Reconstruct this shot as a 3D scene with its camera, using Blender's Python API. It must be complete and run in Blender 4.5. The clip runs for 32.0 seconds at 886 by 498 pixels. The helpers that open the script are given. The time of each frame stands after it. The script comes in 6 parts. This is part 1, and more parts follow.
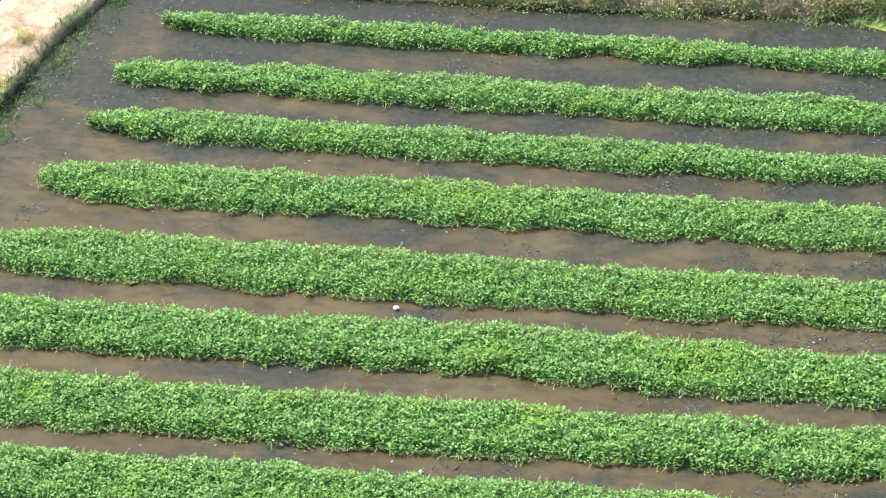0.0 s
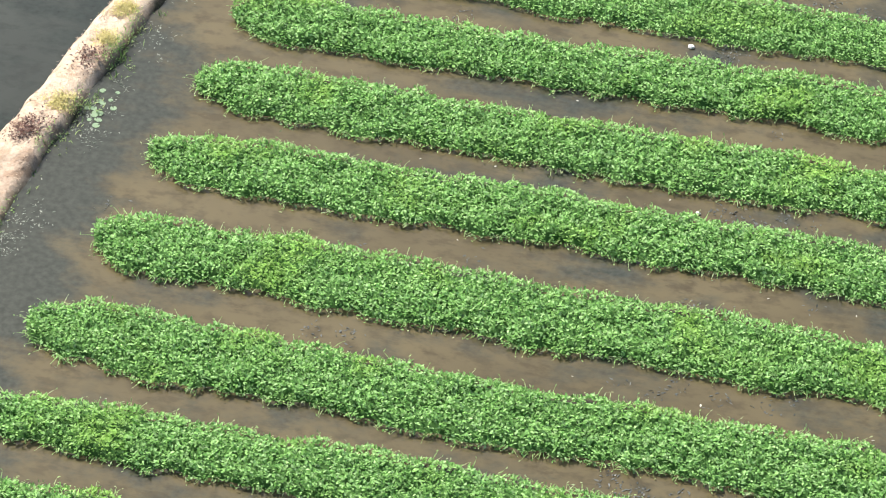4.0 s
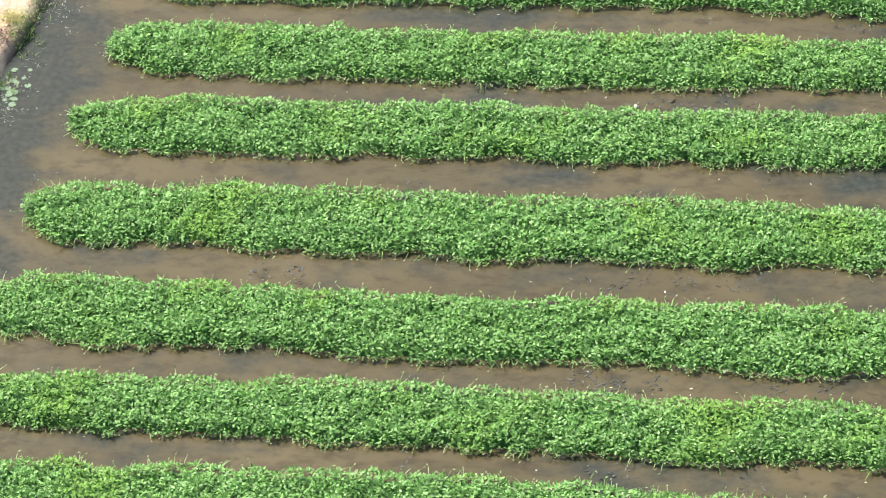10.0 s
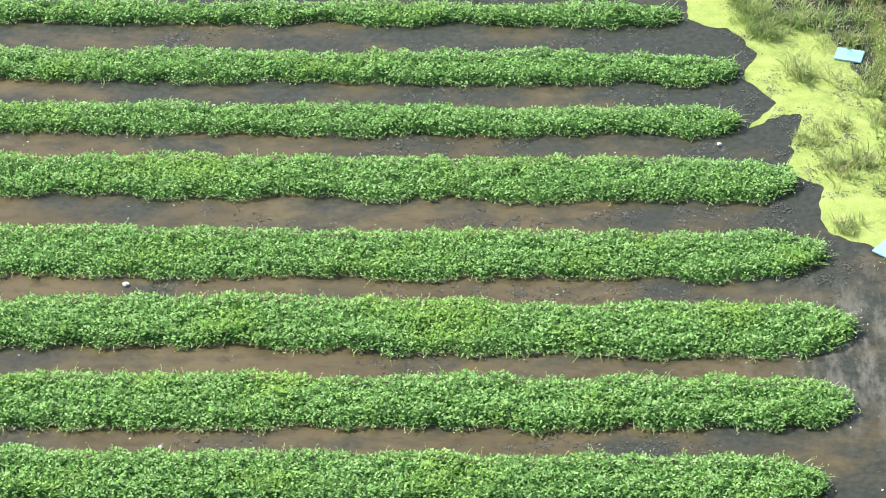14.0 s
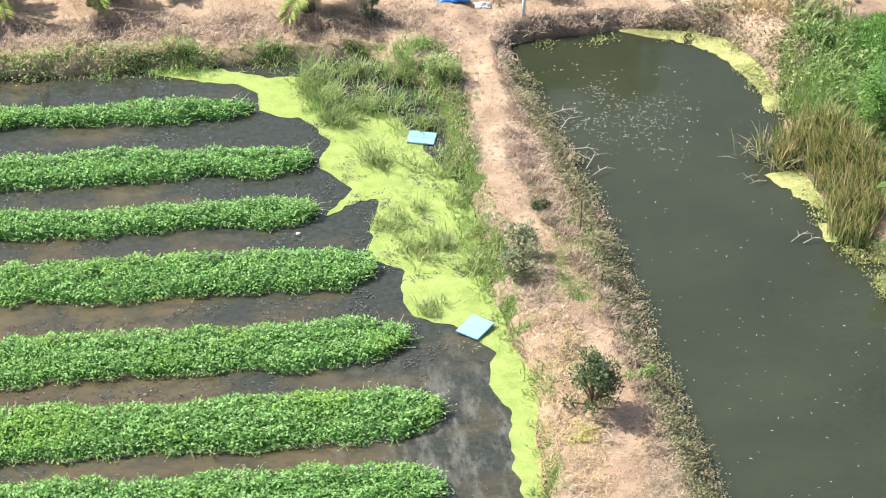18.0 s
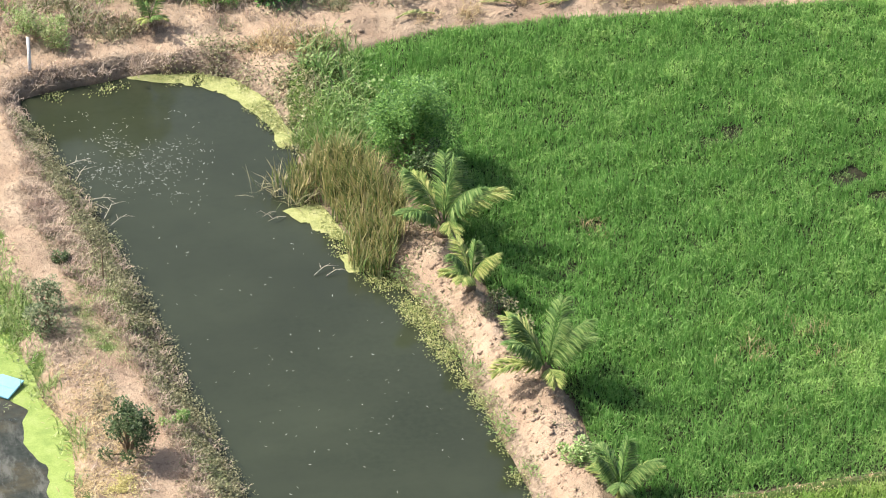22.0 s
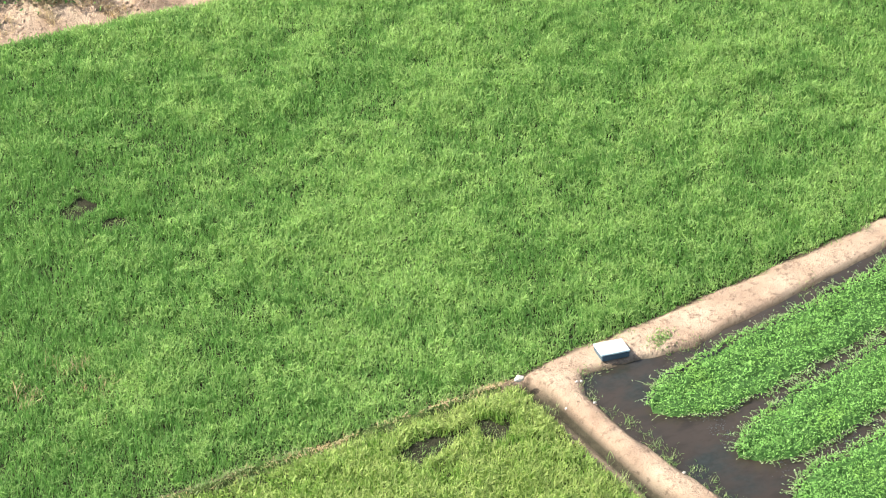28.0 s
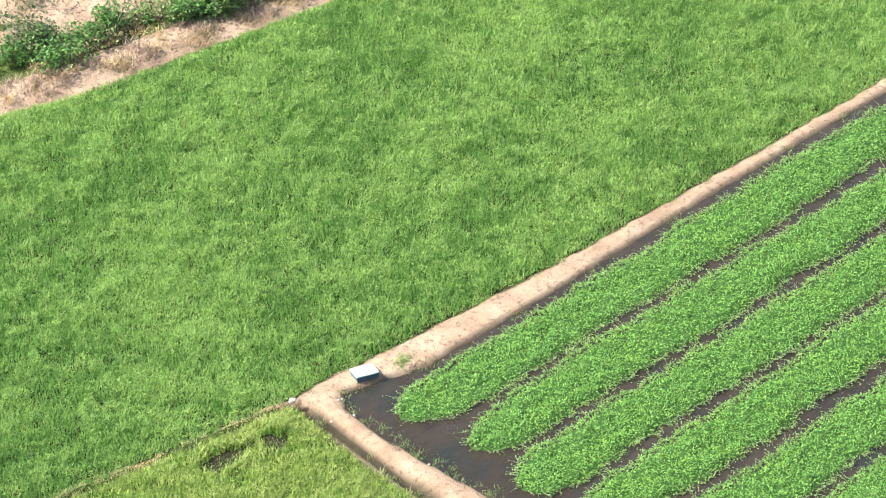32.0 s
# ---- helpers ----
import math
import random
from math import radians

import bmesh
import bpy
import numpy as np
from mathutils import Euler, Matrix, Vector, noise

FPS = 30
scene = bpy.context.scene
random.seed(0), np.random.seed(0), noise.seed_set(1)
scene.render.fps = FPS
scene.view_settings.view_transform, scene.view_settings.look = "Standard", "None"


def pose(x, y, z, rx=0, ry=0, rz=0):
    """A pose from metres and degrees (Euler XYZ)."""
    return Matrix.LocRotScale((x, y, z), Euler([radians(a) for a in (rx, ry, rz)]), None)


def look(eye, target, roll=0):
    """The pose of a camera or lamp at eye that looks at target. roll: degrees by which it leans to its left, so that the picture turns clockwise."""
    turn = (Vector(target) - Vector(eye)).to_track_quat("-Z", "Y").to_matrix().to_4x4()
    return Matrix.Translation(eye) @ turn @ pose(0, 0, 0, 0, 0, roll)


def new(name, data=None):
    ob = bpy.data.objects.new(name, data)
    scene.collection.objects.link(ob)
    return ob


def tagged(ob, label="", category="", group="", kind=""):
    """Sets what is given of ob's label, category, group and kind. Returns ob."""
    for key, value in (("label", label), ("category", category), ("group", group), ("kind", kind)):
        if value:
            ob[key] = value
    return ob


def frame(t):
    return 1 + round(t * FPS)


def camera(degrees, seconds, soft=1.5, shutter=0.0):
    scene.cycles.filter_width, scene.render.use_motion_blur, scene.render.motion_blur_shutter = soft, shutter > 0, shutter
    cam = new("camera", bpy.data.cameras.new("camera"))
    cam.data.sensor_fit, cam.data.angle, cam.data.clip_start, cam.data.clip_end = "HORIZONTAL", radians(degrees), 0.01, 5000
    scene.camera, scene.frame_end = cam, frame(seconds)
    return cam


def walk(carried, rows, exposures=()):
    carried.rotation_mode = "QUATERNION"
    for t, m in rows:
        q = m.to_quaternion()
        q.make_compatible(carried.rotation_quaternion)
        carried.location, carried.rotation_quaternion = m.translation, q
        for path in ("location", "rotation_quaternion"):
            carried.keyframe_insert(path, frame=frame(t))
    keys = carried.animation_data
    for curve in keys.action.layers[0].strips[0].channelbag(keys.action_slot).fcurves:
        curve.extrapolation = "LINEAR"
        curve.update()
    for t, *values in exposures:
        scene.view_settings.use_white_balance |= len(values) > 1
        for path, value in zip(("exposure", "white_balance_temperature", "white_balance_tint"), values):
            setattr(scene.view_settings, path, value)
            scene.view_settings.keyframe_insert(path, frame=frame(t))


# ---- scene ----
EXPOSURES = [(0, 1.12), (8, 1.05), (13, 1.08), (18, 1.1), (21, 0.95), (24, 1.13), (26.5, 1.25), (29, 1.18), (32, 1.25)]
# Drone with a long lens: seconds, place, heading (to the left of +y), pitch and roll.
cam = camera(14.0, 32.0, soft=1.05)
PATH = [
    (0, 0.000, 0.000, 55.000, 6.300, -36.322, -0.039),
    (0.5, -0.014, 0.035, 54.947, 6.844, -37.047, -0.110),
    (1, 0.001, 0.105, 54.802, 7.507, -37.492, 0.019),
    (1.5, -0.016, 0.167, 54.736, 8.057, -37.866, 0.470),
    (2, 0.044, 0.216, 54.782, 8.582, -38.472, 0.837),
    (2.5, 0.176, 0.224, 54.762, 9.186, -38.924, 1.000),
    (3, 0.200, 0.219, 54.801, 10.097, -39.395, 1.573),
    (3.5, 0.368, 0.430, 54.610, 11.358, -40.015, 1.971),
    (4, 0.521, 0.508, 54.518, 12.507, -40.601, 1.710),
    (4.5, 0.549, 0.522, 54.362, 13.269, -41.209, 1.465),
    (6.5, 0.971, -0.407, 50.349, 14.888, -40.444, 0.525),
    (7, 0.982, -0.480, 50.152, 14.833, -40.421, -0.456),
    (7.5, 0.990, -0.483, 50.160, 14.706, -40.415, -0.996),
    (8, 1.036, -0.451, 50.158, 14.352, -40.367, -1.893),
    (8.5, 1.046, -0.462, 50.143, 13.674, -40.276, -2.982),
    (9, 0.991, -0.397, 50.200, 13.000, -40.017, -4.167),
    (9.5, 0.847, -0.225, 50.350, 12.278, -39.756, -5.153),
    (10, 0.642, 0.018, 50.563, 11.425, -39.511, -5.436),
    (10.5, 0.408, 0.297, 50.806, 9.848, -38.756, -4.740),
    (11, 0.174, 0.576, 51.050, 7.932, -37.881, -3.137),
    (11.5, -0.031, 0.819, 51.263, 6.486, -37.281, -2.211),
    (12, -0.175, 0.991, 51.413, 5.356, -36.905, -1.496),
    (12.5, -0.230, 1.056, 51.470, 4.277, -36.405, -1.008),
    (13, -0.254, 1.054, 51.438, 3.076, -35.938, -0.634),
    (13.5, -0.137, 0.957, 51.558, 2.024, -35.700, -0.364),
    (15.5, -0.068, 1.102, 51.803, -1.744, -34.894, 0.012),
    (16, 0.003, 1.088, 51.712, -2.712, -34.562, -0.063),
    (16.5, -0.046, 1.033, 51.828, -4.026, -34.410, 0.130),
    (17, -0.077, 1.076, 51.798, -5.095, -34.396, 0.246),
    (17.5, 0.051, 1.159, 51.751, -5.871, -34.315, 0.319),
    (18, 0.022, 1.181, 51.696, -6.923, -34.088, 0.927),
    (18.5, 0.153, 1.074, 51.673, -7.956, -33.801, 1.318),
    (19, 0.178, 1.070, 51.812, -9.218, -33.632, 1.968),
    (19.5, 0.188, 1.110, 51.891, -10.256, -33.550, 2.647),
    (20, 0.222, 1.061, 51.931, -11.124, -33.526, 2.699),
    (20.5, 0.224, 1.028, 51.967, -12.122, -33.461, 2.477),
    (21, 0.257, 1.087, 51.928, -13.184, -33.357, 2.361),
    (21.5, 0.291, 1.066, 51.884, -14.311, -33.293, 1.874),
    (22, 0.245, 1.106, 51.863, -15.828, -33.343, 1.313),
    (22.5, 0.281, 1.093, 51.767, -16.916, -33.204, 0.941),
    (23, 0.374, 1.089, 51.807, -17.745, -33.037, 0.676),
    (23.5, 0.360, 1.047, 51.814, -19.040, -32.780, 0.756),
    (24, 0.385, 1.088, 51.762, -20.432, -32.614, 0.513),
    (24.5, 0.331, 1.106, 51.739, -21.590, -32.607, 0.092),
    (25, 0.261, 1.196, 51.786, -22.736, -32.670, -0.271),
    (25.5, 0.288, 1.222, 51.852, -23.940, -32.723, -1.043),
    (26, 0.317, 1.106, 51.914, -25.819, -32.907, -1.648),
    (26.5, 0.085, 1.172, 52.011, -27.720, -32.920, -1.537),
    (28.5, -2.316, 1.683, 53.163, -31.358, -33.046, -0.784),
    (29, -4.220, -1.540, 55.533, -31.397, -33.007, -0.944),
    (29.5, -5.558, -3.653, 57.045, -31.878, -32.975, -0.837),
    (30, -8.010, -7.855, 60.030, -32.440, -32.813, -0.875),
    (30.5, -8.485, -9.458, 61.165, -33.219, -32.645, -1.329),
    (31, -9.677, -11.145, 62.397, -34.279, -32.458, -1.717),
    (31.5, -10.600, -12.500, 63.250, -35.036, -32.304, -2.050),
    (32, -12.179, -14.156, 64.344, -36.085, -32.084, -1.989),
]


def aim(t, x, y, z, yaw, pitch, roll):
    a, p = radians(yaw), radians(pitch)
    ahead = Vector((-math.sin(a) * math.cos(p), math.cos(a) * math.cos(p), math.sin(p)))
    return t, look((x, y, z), Vector((x, y, z)) + ahead * 50, roll)


walk(cam, [aim(*row) for row in PATH], EXPOSURES)

# ---- light ----
SUN_FROM = Vector((-0.83, 0.56, 1.02)).normalized()
world = bpy.data.worlds.new("sky")
scene.world = world
world.use_nodes = True
wn = world.node_tree
sky = wn.nodes.new("ShaderNodeTexSky")
sky.sky_type, sky.sun_disc = "NISHITA", False
sky.sun_elevation = math.asin(SUN_FROM.z)
sky.sun_rotation = math.atan2(SUN_FROM.x, SUN_FROM.y)
sky.dust_density = 4.0
wn.links.new(sky.outputs[0], wn.nodes["Background"].inputs[0])
wn.nodes["Background"].inputs[1].default_value = 0.11
sun = new("sun", bpy.data.lights.new("sun", "SUN"))
sun.data.energy, sun.data.angle, sun.data.color = 4.2, radians(0.6), (1.0, 0.95, 0.86)
sun.matrix_world = look(SUN_FROM * 50, (0, 0, 0))

# ---- materials ----
RNG = np.random.default_rng(7)


def ramp(nt, fac, stops):
    r = nt.nodes.new("ShaderNodeValToRGB")
    el = r.color_ramp.elements
    while len(el) < len(stops):
        el.new(0.5)
    for e, (at, col) in zip(el, stops):
        e.position, e.color = at, (*col, 1)
    nt.links.new(fac, r.inputs[0])
    return r.outputs[0]


def noise_tex(nt, scale, detail=4.0, rough=0.55, stretch=None, offset=0.0):
    co = nt.nodes.new("ShaderNodeNewGeometry").outputs["Position"]
    mp = nt.nodes.new("ShaderNodeMapping")
    mp.inputs["Scale"].default_value = stretch or (1, 1, 1)
    mp.inputs["Location"].default_value = (offset, offset * 0.7, offset * 0.3)
    nt.links.new(co, mp.inputs[0])
    n = nt.nodes.new("ShaderNodeTexNoise")
    n.inputs["Scale"].default_value, n.inputs["Detail"].default_value, n.inputs["Roughness"].default_value = scale, detail, rough
    nt.links.new(mp.outputs[0], n.inputs["Vector"])
    return n.outputs[0]


def mixc(nt, fac, a, b, how="MIX"):
    m = nt.nodes.new("ShaderNodeMix")
    m.data_type, m.blend_type = "RGBA", how
    for sock, v in ((m.inputs[0], fac), (m.inputs[6], a), (m.inputs[7], b)):
        if isinstance(v, (int, float)):
            sock.default_value = v
        elif isinstance(v, tuple):
            sock.default_value = (*v, 1)
        else:
            nt.links.new(v, sock)
    return m.outputs[2]


def math_node(nt, op, a, b=0.0, clamp=False):
    m = nt.nodes.new("ShaderNodeMath")
    m.operation, m.use_clamp = op, clamp
    for sock, v in zip(m.inputs, (a, b)):
        if isinstance(v, (int, float)):
            sock.default_value = v
        else:
            nt.links.new(v, sock)
    return m.outputs[0]


def span(nt, v, lo, hi):
    m = nt.nodes.new("ShaderNodeMapRange")
    m.interpolation_type = "SMOOTHSTEP"
    m.inputs["From Min"].default_value, m.inputs["From Max"].default_value = lo, hi
    nt.links.new(v, m.inputs[0])
    return m.outputs[0]


def shader(name, rough=0.8, spec=0.3):
    m = bpy.data.materials.new(name)
    m.use_nodes = True
    b = m.node_tree.nodes["Principled BSDF"]
    b.inputs["Roughness"].default_value = rough
    b.inputs["Specular IOR Level"].default_value = spec
    return m, m.node_tree, b


def bumped(nt, b, height, strength, distance):
    n = nt.nodes.new("ShaderNodeBump")
    n.inputs["Strength"].default_value, n.inputs["Distance"].default_value = strength, distance
    nt.links.new(height, n.inputs["Height"])
    nt.links.new(n.outputs[0], b.inputs["Normal"])


def plain(name, cols, scale=3.0, rough=0.8, spec=0.3, bump=0.0, fine=40.0, metal=0.0):
    """A surface of two or three shades at two scales, with a fine relief."""
    m, nt, b = shader(name, rough, spec)
    steps = [(0.3 + 0.4 * i / max(1, len(cols) - 1), c) for i, c in enumerate(cols)]
    big = ramp(nt, noise_tex(nt, scale), steps)
    small = noise_tex(nt, fine, 3)
    nt.links.new(mixc(nt, 0.35, big, ramp(nt, small, [(0.3, tuple(0.6 * v for v in cols[0])), (0.7, tuple(min(1, 1.15 * v) for v in cols[-1]))])), b.inputs["Base Color"])
    b.inputs["Metallic"].default_value = metal
    if bump:
        bumped(nt, b, small, bump, 0.02)
    return m


def leafy(name, cols, patch=None, patch_scale=0.35, rough=0.5, spec=0.35, thin=0.25, pale=None, clump=0.0, clump_mix=1.0):
    """Leaves or blades: each one takes its own shade, and shades drift over the bed."""
    m, nt, b = shader(name, rough, spec)
    g = nt.nodes.new("ShaderNodeNewGeometry")
    col = ramp(nt, g.outputs["Random Per Island"], [(i / (len(cols) - 1), c) for i, c in enumerate(cols)])
    if patch:
        f = span(nt, noise_tex(nt, patch_scale, 3), 0.5, 0.72)
        col = mixc(nt, math_node(nt, "MULTIPLY", f, 0.6), col, patch)
    if pale:
        a = nt.nodes.new("ShaderNodeAttribute")
        a.attribute_name = "pale"
        col = mixc(nt, a.outputs["Fac"], col, pale)
    if clump:
        young = ramp(nt, noise_tex(nt, clump, 3, 0.6), [(0.34, (0.62, 0.62, 0.62)), (0.5, (0.98, 0.98, 0.98)), (0.66, (1.3, 1.3, 1.3))])
        col = mixc(nt, clump_mix, col, young, "MULTIPLY")
    nt.links.new(col, b.inputs["Base Color"])
    if thin:
        t = nt.nodes.new("ShaderNodeBsdfTranslucent")
        nt.links.new(col, t.inputs[0])
        mx = nt.nodes.new("ShaderNodeMixShader")
        mx.inputs[0].default_value = thin
        nt.links.new(b.outputs[0], mx.inputs[1])
        nt.links.new(t.outputs[0], mx.inputs[2])
        nt.links.new(mx.outputs[0], nt.nodes["Material Output"].inputs[0])
    return m


def water(name, silt, weed, weed_scale=0.5, weed_at=(0.5, 0.7), sheen_film=None, ripple=0.25, growth=None, blots=0.6):
    """Still, cloudy water: silt in suspension, dark weed under the surface, a smooth skin on top."""
    m, nt, b = shader(name, 0.06, 0.5)
    b.inputs["IOR"].default_value = 1.33
    base = ramp(nt, noise_tex(nt, 0.25, 3), [(0.3, tuple(0.8 * v for v in silt)), (0.7, tuple(1.15 * v for v in silt))])
    blot = span(nt, noise_tex(nt, 1.7, 4, 0.65, (0.7, 1, 1)), 0.48, 0.7)
    base = mixc(nt, math_node(nt, "MULTIPLY", blot, blots), base, tuple(0.55 * v for v in silt))
    smudge = span(nt, noise_tex(nt, 2.8, 4, 0.65, (0.55, 1, 1), 5.0), 0.5, 0.66)
    base = mixc(nt, math_node(nt, "MULTIPLY", smudge, blots * 0.75), base, tuple(0.5 * v for v in silt))
    field = noise_tex(nt, weed_scale, 8, 0.68, (0.6, 1, 1))
    if growth:
        xyz = nt.nodes.new("ShaderNodeSeparateXYZ")
        nt.links.new(nt.nodes.new("ShaderNodeNewGeometry").outputs["Position"], xyz.inputs[0])
        for axis, lo, hi, much in growth:
            field = math_node(nt, "ADD", field, math_node(nt, "MULTIPLY", span(nt, xyz.outputs[axis], lo, hi), much))
    w = span(nt, field, *weed_at)
    base = mixc(nt, w, base, ramp(nt, noise_tex(nt, 6.0, 4), [(0.35, tuple(0.6 * v for v in weed)), (0.65, weed)]))
    # Surface film: pale wisps put the sky's sheen into the base colour.
    if sheen_film:
        (fx, fy), size, col = sheen_film
        sub = nt.nodes.new("ShaderNodeVectorMath")
        sub.operation = "DISTANCE"
        nt.links.new(nt.nodes.new("ShaderNodeNewGeometry").outputs["Position"], sub.inputs[0])
        sub.inputs[1].default_value = (fx, fy, 0)
        near = span(nt, sub.outputs["Value"], size, size * 0.2)
        streak = span(nt, noise_tex(nt, 1.3, 6, 0.72, (1.7, 0.6, 1), 3.0), 0.45, 0.66)
        base = mixc(nt, math_node(nt, "MULTIPLY", near, streak), base, col)
    nt.links.new(base, b.inputs["Base Color"])
    bumped(nt, b, noise_tex(nt, 2.5, 3), ripple, 0.004)
    return m


M = {}
M["spinach"] = leafy("spinach_leaf", [(0.10, 0.225, 0.058), (0.168, 0.345, 0.092), (0.24, 0.45, 0.138), (0.315, 0.535, 0.2), (0.4, 0.6, 0.285)], (0.28, 0.46, 0.09), 0.45, 0.66, 0.12, 0.4, clump=8.0)
M["spinach_east"] = leafy("narrow_spinach_leaf", [(0.13, 0.29, 0.065), (0.18, 0.37, 0.09), (0.23, 0.44, 0.115), (0.29, 0.51, 0.16)], (0.25, 0.45, 0.09), 0.6, 0.66, 0.12, 0.4, clump=7.0)
# Mound below the leaves: its very dark green paints shade into the gaps.
M["spinach_mound"] = plain("shaded_undergrowth", [(0.03, 0.08, 0.016), (0.05, 0.13, 0.025)], 6.0, 0.9)
M["runner"] = leafy("runner_stem", [(0.14, 0.27, 0.07), (0.2, 0.36, 0.11), (0.26, 0.41, 0.15), (0.31, 0.38, 0.18), (0.36, 0.46, 0.25)], thin=0.25, rough=0.65, spec=0.15)
M["rice"] = leafy("rice_blade", [(0.125, 0.27, 0.067), (0.15, 0.318, 0.08), (0.182, 0.366, 0.095), (0.22, 0.41, 0.11)], (0.196, 0.37, 0.09), 0.8, thin=0.55, pale=(0.435, 0.62, 0.205), rough=0.6, spec=0.2, clump=4.5, clump_mix=0.6)
M["rice_yellow"] = leafy("ripening_rice_blade", [(0.14, 0.28, 0.05), (0.19, 0.35, 0.065), (0.25, 0.42, 0.085), (0.33, 0.46, 0.12)], (0.3, 0.36, 0.11), 0.5, thin=0.45, pale=(0.46, 0.54, 0.19), rough=0.6, spec=0.2, clump=4.5, clump_mix=0.6)
M["weed"] = leafy("green_weed", [(0.11, 0.21, 0.055), (0.17, 0.3, 0.08), (0.25, 0.38, 0.11), (0.4, 0.46, 0.22)], (0.36, 0.35, 0.19), 0.5, thin=0.4)
M["marsh"] = leafy("marsh_grass_blade", [(0.17, 0.26, 0.085), (0.27, 0.37, 0.13), (0.38, 0.46, 0.19), (0.48, 0.5, 0.27)], (0.34, 0.3, 0.18), 0.7, thin=0.4)
M["lush"] = leafy("lush_grass_blade", [(0.14, 0.27, 0.07), (0.22, 0.37, 0.105), (0.31, 0.46, 0.15), (0.44, 0.54, 0.24)], (0.3, 0.36, 0.14), 0.6, thin=0.45)
M["creeper"] = leafy("half_dry_creeper", [(0.10, 0.115, 0.048), (0.17, 0.165, 0.078), (0.26, 0.25, 0.125), (0.39, 0.36, 0.21)], (0.15, 0.2, 0.07), 0.7, thin=0.15)
M["moss"] = leafy("yellow_green_moss", [(0.42, 0.38, 0.13), (0.55, 0.49, 0.2), (0.64, 0.57, 0.28)], thin=0.2)
M["rust"] = leafy("red_brown_plant", [(0.07, 0.035, 0.03), (0.12, 0.06, 0.045), (0.19, 0.10, 0.07)], thin=0.1)
M["dry"] = leafy("dry_grass_blade", [(0.30, 0.225, 0.175), (0.42, 0.33, 0.25), (0.54, 0.43, 0.33), (0.36, 0.255, 0.21)], (0.34, 0.25, 0.21), 0.5, thin=0.25)
M["straw"] = leafy("straw_blade", [(0.36, 0.26, 0.12), (0.48, 0.36, 0.19), (0.54, 0.44, 0.27)], thin=0.1)
M["reed_dry"] = leafy("dry_reed_blade", [(0.13, 0.16, 0.06), (0.26, 0.24, 0.12), (0.42, 0.36, 0.2), (0.58, 0.52, 0.34)], (0.5, 0.44, 0.27), 0.8, thin=0.3)
M["reed"] = leafy("reed_blade", [(0.045, 0.09, 0.026), (0.10, 0.18, 0.05), (0.19, 0.28, 0.085), (0.36, 0.36, 0.15), (0.56, 0.48, 0.26)], thin=0.3, pale=(0.56, 0.44, 0.22))
M["palm"] = leafy("palm_leaflet", [(0.07, 0.14, 0.04), (0.12, 0.22, 0.058), (0.2, 0.31, 0.09), (0.34, 0.43, 0.16)], thin=0.38)
M["palm_old"] = leafy("yellowing_palm_leaflet", [(0.12, 0.2, 0.05), (0.25, 0.33, 0.09), (0.42, 0.45, 0.15), (0.52, 0.5, 0.2)], thin=0.3)
M["blue_net"] = plain("faded_blue_net", [(0.04, 0.10, 0.17), (0.08, 0.2, 0.32)], 8.0, 0.8)
M["shrub"] = leafy("shrub_leaf", [(0.03, 0.06, 0.02), (0.055, 0.095, 0.033), (0.09, 0.14, 0.052), (0.2, 0.25, 0.12)])
M["feathery"] = leafy("feathery_leaf", [(0.07, 0.16, 0.045), (0.12, 0.25, 0.06), (0.18, 0.35, 0.085), (0.3, 0.49, 0.13)], thin=0.42)
M["bush"] = leafy("bush_leaf", [(0.035, 0.10, 0.028), (0.065, 0.17, 0.04), (0.11, 0.25, 0.055), (0.19, 0.35, 0.09)], thin=0.3)
M["grey_shrub"] = leafy("grey_green_shrub_leaf", [(0.07, 0.10, 0.045), (0.13, 0.17, 0.08), (0.21, 0.25, 0.13), (0.34, 0.37, 0.22)], thin=0.25)
M["pale_bush"] = leafy("pale_green_bush_leaf", [(0.10, 0.19, 0.05), (0.2, 0.32, 0.09), (0.36, 0.48, 0.18), (0.5, 0.58, 0.27)], thin=0.3)
M["duckweed"] = plain("duckweed", [(0.16, 0.24, 0.055), (0.25, 0.33, 0.085), (0.305, 0.37, 0.125)], 1.9, 0.75, 0.2, 0.3, 30)
M["algae"] = plain("yellow_algae", [(0.2, 0.23, 0.08), (0.31, 0.33, 0.12), (0.41, 0.41, 0.2)], 4.5, 0.85, 0.2, 0.4, 25)
M["algae_leaf"] = leafy("yellow_water_plant", [(0.12, 0.17, 0.05), (0.24, 0.28, 0.085), (0.38, 0.4, 0.15), (0.5, 0.48, 0.24)], thin=0.15)
M["clod"] = plain("earth_clod", [(0.24, 0.17, 0.12), (0.34, 0.25, 0.18), (0.4, 0.31, 0.23)], 1.5, 0.95, 0.1, 0.3)
M["bark"] = plain("bark", [(0.12, 0.085, 0.055), (0.22, 0.17, 0.11)], 8.0, 0.9, 0.2, 0.5)
M["foam_top"] = plain("pale_blue_foam", [(0.2, 0.44, 0.54), (0.26, 0.5, 0.6)], 1.5, 0.55, 0.4, 0.05)
M["foam_white"] = plain("bleached_foam", [(0.42, 0.58, 0.62), (0.56, 0.68, 0.7)], 1.5, 0.6, 0.3, 0.05)
M["foam_side"] = plain("dark_blue_plastic", [(0.05, 0.09, 0.12), (0.09, 0.14, 0.17)], 3.0, 0.6)
M["tarp"] = plain("blue_tarpaulin", [(0.02, 0.16, 0.55), (0.05, 0.28, 0.72)], 4.0, 0.45, 0.5, 0.3)
